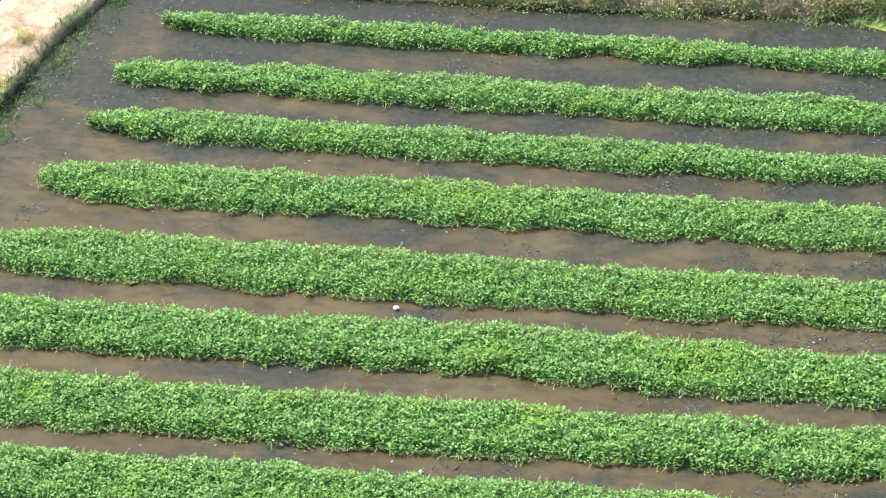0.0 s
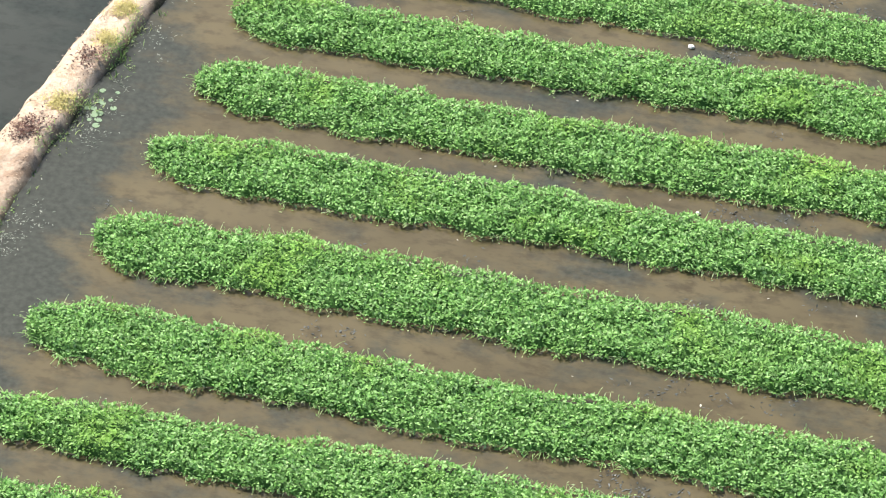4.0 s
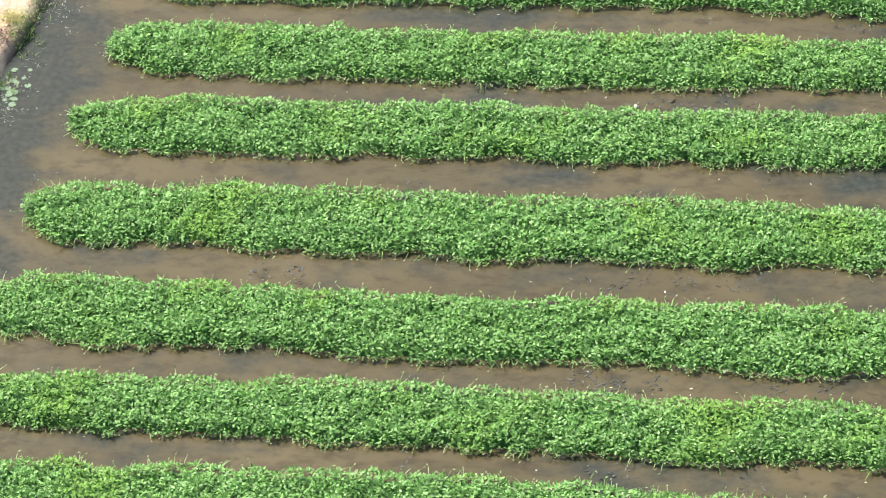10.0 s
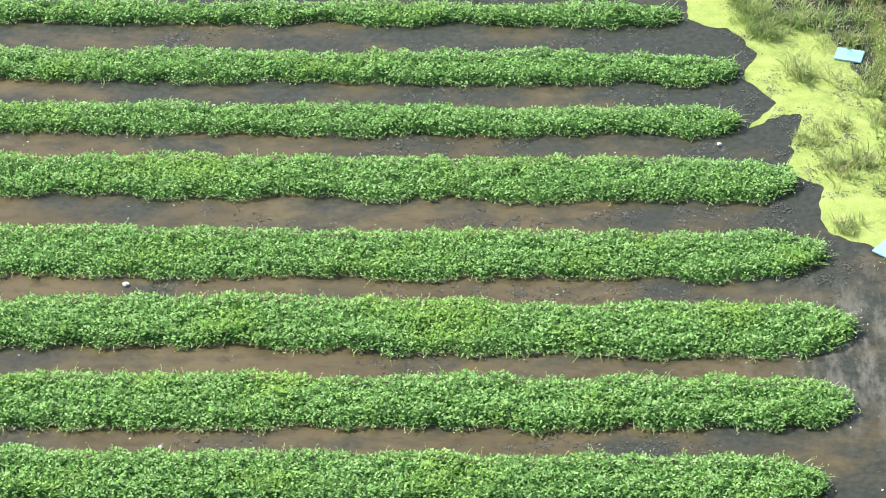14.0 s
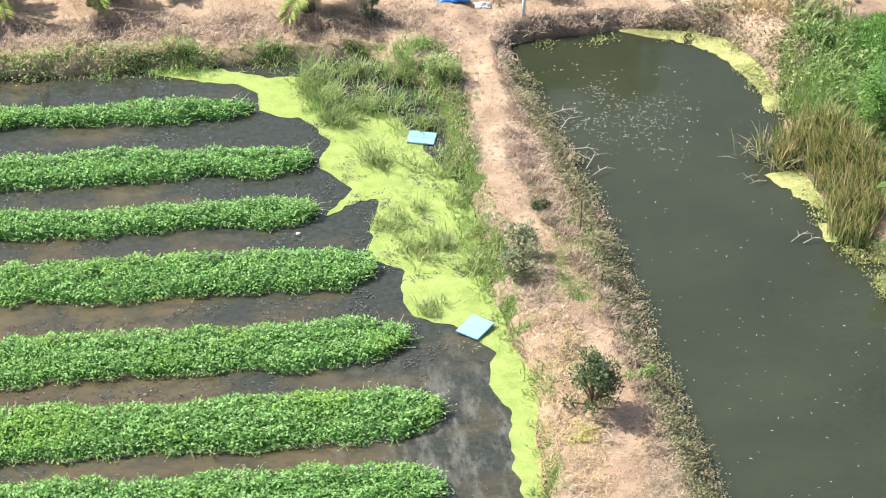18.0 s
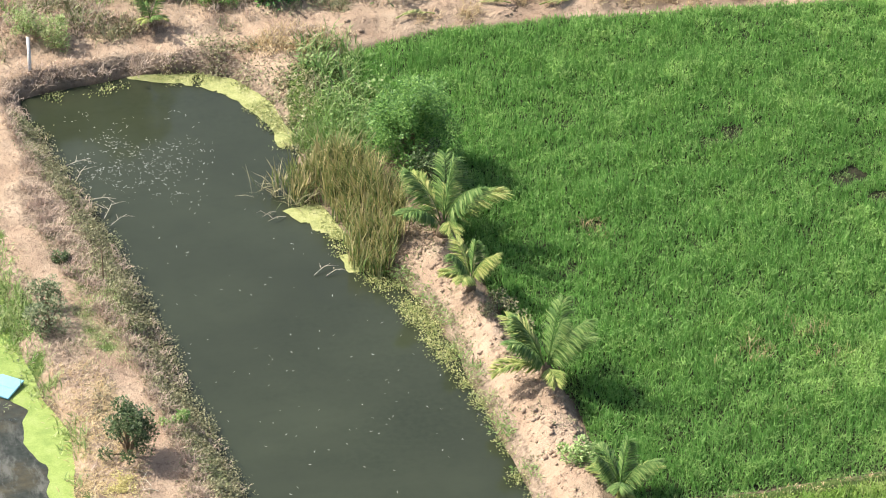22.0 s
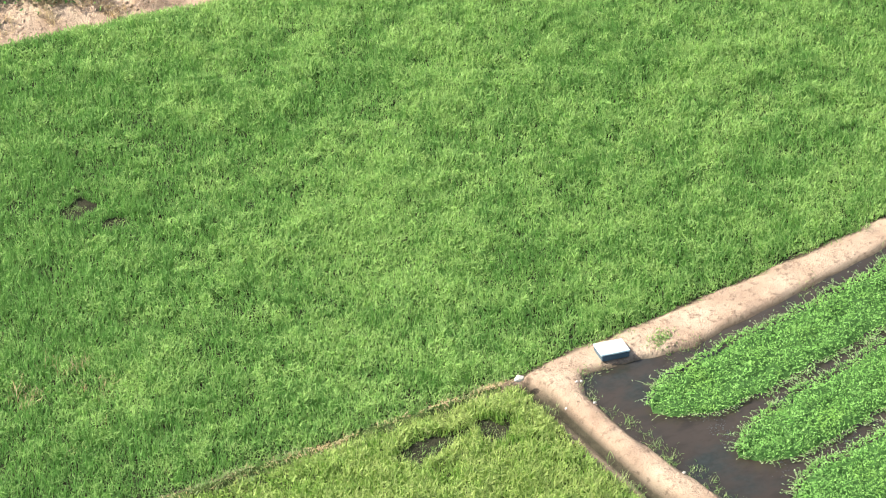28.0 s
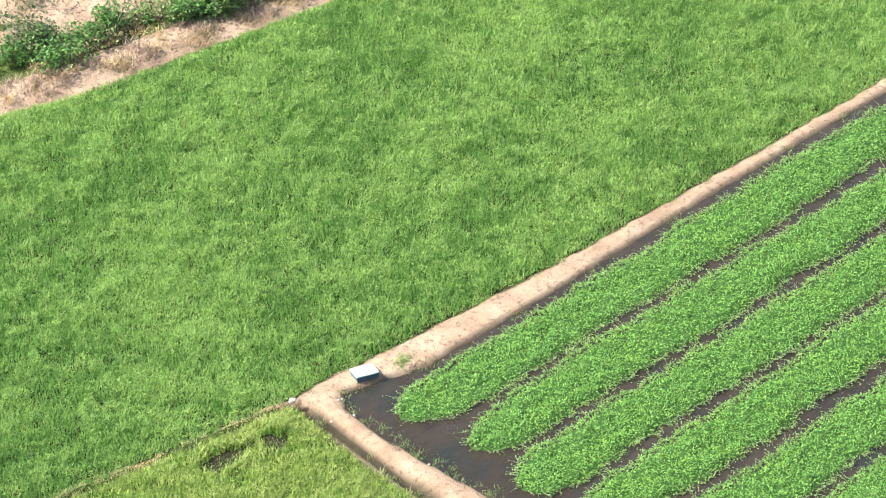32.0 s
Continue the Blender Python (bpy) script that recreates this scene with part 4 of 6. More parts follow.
REEDS = [(18.0, 81.0), (18.5, 80.7), (19.2, 80.2), (19.55, 78.4), (19.3, 76.9), (20.0, 76.5), (20.8, 77.3), (21.1, 78.9), (20.6, 80.6), (19.6, 81.6), (18.6, 81.7)]
spots = scatter(17.7, 76.2, 21.3, 82, 34, lambda x, y: smooth01(-signed(REEDS, x, y), -0.08, 0.12) * (0.55 + 0.45 * clumpy(x, y, 0.6, 50)), 51)
tufts("reed_clump", "reed", spots, 15, (0.7, 1.3), (0.03, 0.05), 78, (0.0, 0.34), 0.08, "tall green reeds with tan tips at the pond's edge", "reeds", np.random.default_rng(9).uniform(0.0, 0.7, len(spots) * 15), -0.4, (0.0, 0.04, 0.04, 0.5))
tufts("fallen_reeds", "reed_dry", scatter(17.6, 80.0, 19.2, 82.2, 11, lambda x, y: band(signed(REEDS, x, y), -0.3, 0.25, 0.15), 52), 6, (0.6, 1.0), (0.018, 0.03), 79, (0.3, 1.3), 0.08, "bleached reeds fallen over the water", "reeds", 0.4, -0.36)
tufts("reed_undergrowth", "weed", scatter(18.8, 80.2, 21.4, 84.5, 26, lambda x, y: band(np.hypot((x - 20.2) / 1.0, (y - 82.4) / 2.0), -1, 0.9, 0.2), 53), 16, (0.4, 0.9), (0.016, 0.03), 80, (0.05, 0.6), 0.09, "tall green grass behind the reeds", "grass", 0.5)


tufts("far_bank_dry_grass", "dry", scatter(-13, 88.6, 26, 95, 24, lambda x, y: smooth01(y - np.where(x < 12.5, 0.9, 0.0), 88.9, 89.6) * (0.05 + 0.95 * smooth01(fractal(x, y, 1.5, 301), 0.0, 0.3)), 302), 12, (0.2, 0.5), (0.016, 0.03), 303, (0.05, 0.9), 0.14, "grey-tan dry grass in tufts on the far bank")
tufts("far_bank_olive_weeds", "creeper", scatter(12, 88.9, 25, 95, 24, lambda x, y: smooth01(fractal(x, y, 1.3, 304), 0.0, 0.3), 305), 14, (0.2, 0.5), (0.02, 0.04), 306, (0.1, 1.0), 0.15, "olive weeds on the rough ground past the pond")
tufts("cut_bank_roots", "dry", scatter(11.5, 87.4, 18.6, 88.6, 60, lambda x, y: band(fishd(x, y), 0.02, 0.3, 0.06) * (0.35 + 0.65 * clumpy(x, y, 0.4, 307)), 308), 8, (0.08, 0.2), (0.012, 0.022), 309, (0.6, 1.5), 0.06, "brown withered roots on the cut bank")
tufts("cut_bank_brow", "dry", scatter(11.5, 87.6, 19.5, 89.0, 60, lambda x, y: band(fishd(x, y), 0.2, 0.5, 0.08) * (0.3 + 0.7 * clumpy(x, y, 0.5, 310)), 311), 10, (0.1, 0.28), (0.012, 0.024), 312, (0.3, 1.3), 0.08, "dry grass overhanging the cut bank")
tufts("straw_mound_grass", "straw", scatter(18.2, 86.2, 22.6, 89.0, 70, lambda x, y: smooth01(-np.hypot((x - 20.2) / 1.7, (y - 87.8) / 0.9), -1.1, -0.5) * (fishd(x, y) > 0.6) * (0.35 + 0.65 * clumpy(x, y, 0.5, 313)), 314), 12, (0.15, 0.42), (0.014, 0.026), 315, (0.1, 1.0), 0.1, "pale bleached grass mound at the pond's corner")
tufts("north_grey_stubble", "dry", scatter(-13, 86.7, 10.5, 88.9, 34, lambda x, y: band(y, 87.2, 88.6, 0.3) * (0.35 + 0.65 * clumpy(x, y, 0.6, 316)), 317), 11, (0.12, 0.36), (0.014, 0.026), 318, (0.2, 1.2), 0.1, "grey-brown stubble along the north bank")
tufts("lush_marsh_grass", "lush", scatter(5.9, 82.6, 10.2, 87.0, 26, lambda x, y: (smooth01(-np.hypot((x - 6.9) / 0.75, (y - 84.7) / 1.7), -1.1, -0.6) + smooth01(-np.hypot((x - 9.1) / 1.1, (y - 85.9) / 0.8), -1.1, -0.6) + 0.7 * smooth01(-np.hypot((x - 8.7) / 1.2, (y - 83.9) / 0.6), -1.1, -0.6)) * (0.35 + 0.65 * clumpy(x, y, 0.5, 319)), 320), 12, (0.35, 0.75), (0.018, 0.032), 321, (0.05, 0.55), 0.08, "lush green marsh grass leaning over duckweed", bend=0.7)
tufts("bank_side_grass", "lush", scatter(8.8, 74.0, 11.2, 85.5, 50, lambda x, y: smooth01(-np.abs(x - np.interp(y, [74, 77, 80, 83, 85.5], [10.5, 10.15, 10.0, 10.05, 10.2])), -0.75, -0.25) * (0.25 + 0.75 * clumpy(x, y, 0.8, 322)), 323), 10, (0.12, 0.34), (0.016, 0.03), 324, (0.1, 0.9), 0.1, "green grass between bank and duckweed")
tufts("north_shore_grass", "lush", scatter(-15, 85.7, 7, 87.5, 30, lambda x, y: band(y, 86.1, 87.0, 0.3) * clumpy(x, y, 1.1, 325), 326), 11, (0.18, 0.48), (0.016, 0.03), 327, (0.1, 0.9), 0.1, "green grass hanging over the north shore")
tufts("bund_straw", "straw", scatter(24, 64.3, 39.0, 65.0, 90, lambda x, y: band(y, 64.45, 64.75, 0.08) * (0.3 + 0.7 * clumpy(x, y, 1.4, 328)), 329), 7, (0.08, 0.2), (0.014, 0.026), 330, (0.5, 1.4), 0.07, "bleached grass on the narrow bund")
rngt = np.random.default_rng(55)
for k in range(34):
    px_, py_ = rngt.uniform(0, 0.35), 68 + 19.2 * k / 34 + rngt.normal(0, 0.2)
    fx = float(np.interp(py_, [p[1] for p in FOOTPATH], [p[0] for p in FOOTPATH]))
    spots = rngt.normal((fx + 0.55 + px_, py_), 0.12, (14, 2))
    tufts("dry_tussock", "dry", spots, 12, (0.15, 0.38), (0.012, 0.024), 700 + k, (0.1, 1.1), 0.05, "grey-brown dry tussock beside the footpath", "tussock")
TUSSOCKS = [(6.6, 85.3, 0.5, 0.95), (6.8, 84.3, 0.45, 0.95), (7.1, 83.3, 0.35, 0.7), (7.9, 81.2, 0.4, 0.7), (8.0, 78.3, 0.5, 0.5), (9.2, 77.3, 0.45, 0.55), (8.6, 74.3, 0.4, 0.4), (10.0, 76.2, 0.5, 0.5), (8.8, 78.9, 0.15, 0.5),
            (8.0, 83.9, 0.55, 0.55), (7.9, 85.7, 0.5, 0.7), (9.0, 85.4, 0.5, 0.7), (3.0, 86.8, 0.6, 0.5), (9.4, 83.0, 0.45, 0.5), (9.8, 80.5, 0.4, 0.45), (9.9, 79.2, 0.35, 0.4), (8.6, 77.0, 0.35, 0.45), (10.2, 77.6, 0.4, 0.4)]
for k, (tx, ty, tr, th) in enumerate(TUSSOCKS):
    spots = np.random.default_rng(600 + k).normal((tx, ty), tr * 0.5, (int(62 * tr), 2))
    tufts("grass_tussock", "marsh", spots, 11, (0.5 * th, 1.1 * th), (0.014, 0.028), 620 + k, (0.05, 0.7), 0.06, "tussock of marsh grass rising out of duckweed", "tussock", 0.6, -0.02)


# ---- floating mats ----
def mat_sheet(name, poly, material, seed, cell=0.07, rough=0.22, z=0.012, gaps=0.0, label=""):
    """A thin raft of floating weed whose edge wanders round an outline."""
    xs, ys = [p[0] for p in poly], [p[1] for p in poly]
    gx, gy = np.arange(min(xs) - 0.5, max(xs) + 0.5, cell), np.arange(min(ys) - 0.5, max(ys) + 0.5, cell)
    X, Y = np.meshgrid(gx, gy)
    cx, cy = X[:-1, :-1] + cell / 2, Y[:-1, :-1] + cell / 2
    field = lambda x, y: signed(poly, x, y) + fractal(x, y, 1.1, seed) * rough + value_noise(x, y, 0.3, seed + 3) * rough * 0.15
    F = field(X, Y)
    keep = np.minimum(np.minimum(F[:-1, :-1], F[1:, :-1]), np.minimum(F[:-1, 1:], F[1:, 1:])) < 0
    if gaps:
        keep &= fractal(cx, cy, 0.6, seed + 6) < 0.75 - gaps
    nx = len(gx)
    i = (np.arange(len(gy) - 1)[:, None] * nx + np.arange(nx - 1))[keep]
    f = np.stack([i, i + 1, i + 1 + nx, i + nx], 1)
    used, inv = np.unique(f, return_inverse=True)
    px, py = X.ravel()[used].copy(), Y.ravel()[used].copy()
    for _ in range(2):
        d, e = np.maximum(field(px, py), 0), 0.02
        ux, uy = (field(px + e, py) - field(px - e, py)) / (2 * e), (field(px, py + e) - field(px, py - e)) / (2 * e)
        g = np.maximum(ux * ux + uy * uy, 0.3)
        px, py = px - np.clip(d * ux / g, -cell, cell), py - np.clip(d * uy / g, -cell, cell)
    v = np.stack([px, py, z + 0.006 * fractal(px, py, 0.3, seed)], 1)
    bm_f = inv.reshape(-1, 4)
    tagged(link(name, array_mesh(name, v, bm_f, True), M[material]), label, "floating weed", kind="stuff")


mat_sheet("duckweed_mat", [(1.6, 86.6), (2.6, 86.0), (4.6, 85.5), (5.1, 85.0), (5.0, 84.1), (6.0, 83.6), (6.9, 82.4), (6.4, 81.2), (7.1, 80.0), (6.2, 78.6), (6.8, 79.0), (7.6, 79.5), (7.9, 79.5),
          (7.4, 78.0), (7.3, 76.7), (8.0, 76.1), (7.9, 75.4), (8.0, 74.1), (8.6, 73.6), (9.1, 73.5), (10.1, 72.4), (9.8, 71.1), (10.1, 69.9), (9.9, 67.7), (10.0, 66.2), (10.5, 66.0),
          (10.8, 68), (11.0, 71.2), (10.4, 74.4), (10.2, 78.8), (9.5, 81.3), (8.6, 83.4), (6.5, 85.6), (3.2, 86.5)], "duckweed", 61, label="bright yellow-green duckweed spread over the shallow water")
for poly, sd, holes in (([(15.6, 88.0), (16.6, 87.5), (17.2, 87.25), (17.9, 86.6), (18.4, 85.7), (18.75, 84.6), (18.95, 83.4), (19.5, 83.5), (19.35, 84.8), (19.1, 86.0), (18.6, 87.2), (17.4, 88.0)], 62, 0.25),
                        ([(18.0, 80.3), (18.5, 79.5), (19.0, 78.4), (19.2, 76.9), (19.9, 77.0), (19.8, 79.5), (19.2, 80.4)], 63, 0.5)):
    mat_sheet("algae_mat", poly, "algae", sd, 0.06, 0.25, -0.33, holes, "yellow-green algae along the fish pond's edge")


def leaf_litter(name, material, spots, leaves, size, seed, high=(0.02, 0.2), spread=0.15, label="", category="weeds"):
    """Low leafy growth: broad leaves in loose heaps."""
    rng = np.random.default_rng(seed)
    at = np.repeat(spots, leaves, 0)
    n = len(at)
    x, y = at[:, 0] + rng.normal(0, spread, n), at[:, 1] + rng.normal(0, spread, n)
    z = np.maximum(ground_height(x, y), -0.33) + rng.uniform(*high, n)
    v, f = leaf_arrays(np.stack([x, y, z], 1), rng.uniform(-3.15, 3.15, n), rng.normal(0.15, 0.5, n), rng.uniform(*size, n), rng.uniform(*size, n) * 0.55, 0.3, rng)
    return tagged(link(name, array_mesh(name, v, f), M[material]), label, category, kind="stuff")


leaf_litter("west_shore_creeper", "creeper", scatter(12, 62, 15.5, 86, 90, lambda x, y: band(fishd(x, y), -0.05, 0.75, 0.12) * (0.6 + 0.4 * clumpy(x, y, 0.7, 70)), 71), 26, (0.045, 0.085), 72, label="half-dry creeper sprawling down to the fish pond")
leaf_litter("pond_head_creeper", "creeper", scatter(16, 81.5, 21, 88.6, 60, lambda x, y: band(fishd(x, y), 0.0, 1.3, 0.15) * smooth01(x, 17.2, 18.2) * clumpy(x, y, 0.7, 73), 74), 12, (0.06, 0.13), 75, label="brown creeper at the head of the fish pond")
leaf_litter("east_bank_litter", "creeper", scatter(19.6, 62, 23.2, 80, 60, lambda x, y: (fishd(x, y) > 0.0) * (signed(RICE, x, y) > 0.0) * (0.15 + 0.85 * smooth01(-fishd(x, y), -0.6, -0.2)) * smooth01(fractal(x, y, 0.5, 171), 0.0, 0.3), 172), 9, (0.04, 0.09), 173, (0.0, 0.07), 0.1, label="withered brown creeper on the crumbling bank")
leaf_litter("corner_weeds", "weed", scatter(19.5, 80.5, 24, 88, 26, lambda x, y: smooth01(-np.hypot((x - 21.1) / 1.5, (y - 84.2) / 3.6), -1.1, -0.6) * clumpy(x, y, 0.8, 76), 77), 14, (0.08, 0.17), 78, (0.05, 0.5), label="leafy green weeds at the rice field's corner")
leaf_litter("verge_bushes", "bush", scatter(36, 85.8, 62, 92, 14, lambda x, y: band(signed(RICE, x, y), 1.3, 3.2, 0.3) * (y > 84) * clumpy(x, y, 1.4, 79), 80), 26, (0.1, 0.22), 81, (0.1, 0.75), 0.25, "thick green undergrowth beyond the rice field")
leaf_litter("rough_undergrowth", "bush", scatter(17, 89.4, 25, 94, 8, lambda x, y: smooth01(fractal(x, y, 1.8, 82), 0.0, 0.3), 83), 24, (0.1, 0.2), 84, (0.1, 0.7), 0.22, "green undergrowth on the rough ground")
leaf_litter("dark_scrub", "shrub", scatter(38, 87, 58, 97, 5, lambda x, y: smooth01(signed(RICE, x, y), 2.6, 3.4) * clumpy(x, y, 1.6, 85), 86), 22, (0.1, 0.22), 87, (0.1, 0.8), 0.25, "brown scrub behind the green verge")
tufts("verge_dry_tussocks", "dry", scatter(34, 85.6, 66, 90, 20, lambda x, y: band(signed(RICE, x, y), 0.5, 1.7, 0.3) * (y > 84) * smooth01(fractal(x, y, 0.9, 380), 0.05, 0.3), 381), 16, (0.2, 0.5), (0.016, 0.03), 382, (0.05, 0.8), 0.12, "tall dry tussocks on the verge past the rice")
leaf_litter("verge_creeper", "creeper", scatter(34, 86, 60, 92, 16, lambda x, y: band(signed(RICE, x, y), 1.3, 3.6, 0.3) * (y > 84) * smooth01(fractal(x, y, 1.2, 383), -0.05, 0.25), 384), 22, (0.08, 0.18), 385, (0.05, 0.5), 0.2, "brown and olive creeper on the verge")
leaf_litter("north_shore_leaves", "marsh", scatter(-14, 85.8, 4, 87.4, 38, lambda x, y: band(y, 86.0, 86.9, 0.25) * (0.3 + 0.7 * clumpy(x, y, 1.0, 88)), 89), 14, (0.06, 0.12), 90, (0.02, 0.3), label="leafy weeds leaning over the pond's shore")
tufts("west_bank_grass", "bush", scatter(-22.8, 68, -18, 87.5, 46, lambda x, y: band(signed(BED_POND, x, y), -0.9, 0.25, 0.15) * (x < -17.6) * smooth01(y, 74, 77) * (0.3 + 0.7 * clumpy(x, y, 0.9, 218)), 219), 12, (0.12, 0.36), (0.014, 0.026), 220, (0.1, 1.0), 0.1, "thick green grass growing off the bank into water")
leaf_litter("west_bank_creeper", "lush", scatter(-24, 57, -18.5, 80, 40, lambda x, y: band(signed(BED_POND, x, y), -0.6, 0.1, 0.15) * (x < -18.5) * smooth01(fractal(x, y, 1.3, 350), 0.05, 0.35) * smooth01(y, 60, 66), 351), 16, (0.04, 0.09), 352, (0.0, 0.12), 0.12, "green creeper spreading from bank to water")
leaf_litter("red_brown_patch", "rust", np.array([(-23.9, 64.0), (-23.7, 64.3), (-23.95, 63.7), (-23.3, 66.9), (-23.25, 67.2), (-23.8, 63.9), (-21.6, 78.7), (-21.7, 78.4), (-21.9, 76.6)]), 120, (0.05, 0.1), 91, (0.0, 0.08), 0.2, "red-brown withered plants on the earth bank")
leaf_litter("south_bank_litter", "dry", scatter(-24.5, 47.8, -8, 50, 50, lambda x, y: smooth01(fractal(x, y, 0.7, 231), 0.0, 0.25) * (signed(SOUTH_POND, x, y) > 0.02) * (signed(SOUTH_POND, x, y) < 0.9), 232), 9, (0.03, 0.08), 233, (0.0, 0.05), 0.1, "brown withered litter on the near bank")
leaf_litter("path_green_patch", "weed", np.array([(43.1, 64.0), (43.3, 64.15), (42.9, 64.0)]), 70, (0.05, 0.1), 92, (0.0, 0.06), 0.15, "green cuttings lying on the path")


def water_scatter(name, material, spots, leaves, size, slim, z, seed, spread, label):
    rng = np.random.default_rng(seed)
    at = np.repeat(spots, leaves, 0)
    n = len(at)
    pos = np.stack([at[:, 0] + rng.normal(0, spread, n), at[:, 1] + rng.normal(0, spread, n), np.full(n, z) + rng.uniform(0, 0.004, n)], 1)
    v, f = leaf_arrays(pos, rng.uniform(-3.15, 3.15, n), rng.normal(0.02, 0.03, n), rng.uniform(*size, n), rng.uniform(*size, n) * slim, 0.05, rng)
    v[:, 2] = np.maximum(v[:, 2], z)
    return tagged(link(name, array_mesh(name, v, f), M[material]), label, "floating weed", kind="stuff")


def between_beds(x, y):
    out = np.ones(np.shape(x))
    for xa, xb, yc, w in BEDS:
        out *= ~((np.abs(y - yc - 0.2) < w / 2 + 0.12) & (x > xa) & (x < xb))
    return out * (signed(BED_POND, x, y) < -0.3)


water_scatter("surface_weed", "submerged", scatter(-22, 50, 9, 86, 8, lambda x, y: between_beds(x, y) * smooth01(fractal(x, y * 1.4, 1.7, 95), 0.1, 0.32) * smooth01(0.5 * (y - 50) / 36 + 0.5 * (x + 22) / 30, 0.15, 0.6), 96), 8, (0.05, 0.14), 0.4, 0.006, 97, 0.14,
              "dark water weed breaking the surface between beds")
water_scatter("shore_weed", "shore_scrap", scatter(-24, 50.5, -18, 82, 16, lambda x, y: band(signed(BED_POND, x, y), -0.95, -0.05, 0.25) * (x < -18) * smooth01(fractal(x, y, 0.8, 98), -0.05, 0.3), 99), 9, (0.04, 0.11), 0.3, 0.006, 100, 0.12, "grey-green weed and scraps floating along the bank")
water_scatter("near_shore_weed", "shore_scrap", scatter(-22, 49.4, -8, 51, 6, lambda x, y: band(signed(BED_POND, x, y), -0.8, -0.05, 0.2) * smooth01(fractal(x, y, 0.8, 340), 0.05, 0.35), 341), 9, (0.04, 0.11), 0.3, 0.006, 342, 0.12, "grey-green weed floating along the near bank")
water_scatter("white_flotsam", "flotsam", scatter(12.6, 80.5, 19, 86.8, 24, lambda x, y: smooth01(-np.hypot((x - 14.6) / 3.0, (y - 84.0) / 3.2), -1.1, -0.2) * (fishd(x, y) < -0.15) * clumpy(x, y, 0.8, 101), 102), 3, (0.05, 0.13), 0.13, -0.343, 103, 0.12, "pale scraps and leaves floating on the fish pond")
water_scatter("pale_flotsam", "flotsam", scatter(13, 60, 21, 86, 2.2, lambda x, y: 0.6 * (fishd(x, y) < -0.2), 104), 1, (0.05, 0.12), 0.2, -0.343, 105, 0.1, "pale scraps scattered over the fish pond")
water_scatter("bed_flotsam", "flotsam", scatter(-20, 50, 9, 80, 0.4, lambda x, y: between_beds(x, y) * 0.5, 106), 1, (0.05, 0.1), 0.6, 0.006, 107, 0.1, "pale specks floating between the beds")
water_scatter("drift_weed", "submerged", scatter(42, 48, 72, 69, 5, lambda x, y: (signed(EAST_POND, x, y) < -0.2) * clumpy(x, y, 1.0, 108), 109), 10, (0.03, 0.08), 0.4, 0.006, 110, 0.12, "dark weed on the water of the east pond")
water_scatter("south_pond_weed", "submerged", scatter(-23, 46, -10, 48.6, 26, lambda x, y: band(signed(SOUTH_POND, x, y), -1.6, -0.15, 0.3) * clumpy(x, y, 0.8, 111), 112), 12, (0.03, 0.08), 0.5, 0.006, 113, 0.1, "dark weed under the outer bank")


water_scatter("duckweed_litter", "marsh", scatter(6, 72, 10.8, 86, 16, lambda x, y: smooth01(x - np.interp(y, [72, 76, 80, 84, 86], [9.4, 8.2, 7.6, 6.6, 5.0]), 0.0, 0.9) * smooth01(fractal(x, y, 0.7, 360), 0.0, 0.3), 361), 14, (0.05, 0.16), 0.14, 0.026, 362, 0.2, "dull green stalks lying on duckweed")
water_scatter("duckweed_holes", "submerged", scatter(6, 72, 10.6, 86, 14, lambda x, y: smooth01(fractal(x, y, 0.8, 363), 0.12, 0.3), 364), 12, (0.03, 0.08), 0.5, 0.024, 365, 0.1, "dark gaps and weed among the duckweed")
leaf_litter("algae_plants", "algae_leaf", scatter(13, 76.5, 20.5, 88.2, 50, lambda x, y: band(fishd(x, y), -0.55, -0.02, 0.1) * smooth01(x + 0.2 * (88 - y), 12.2, 12.8) * ((y > 87.2) | (x > 15.5)) * ((y > 83.2) | (y < 80.5)) * smooth01(fractal(x, y, 0.7, 215), -0.25, 0.15), 216), 18, (0.035, 0.08), 217, (0.0, 0.05), 0.12, "yellow-green algae and water plants at the pond's head")
leaf_litter("shore_algae_tufts", "algae_leaf", scatter(18.8, 63, 21.5, 77, 70, lambda x, y: band(fishd(x, y), -0.15 - 0.4 * smooth01(y, 70, 74), 0.08, 0.08) * smooth01(fractal(x, y, 0.7, 115), -0.25, 0.1) * smooth01(y, 62, 70), 116), 34, (0.03, 0.075), 117, (0.0, 0.08), 0.14, "yellow-green water plants along the pond's edge")


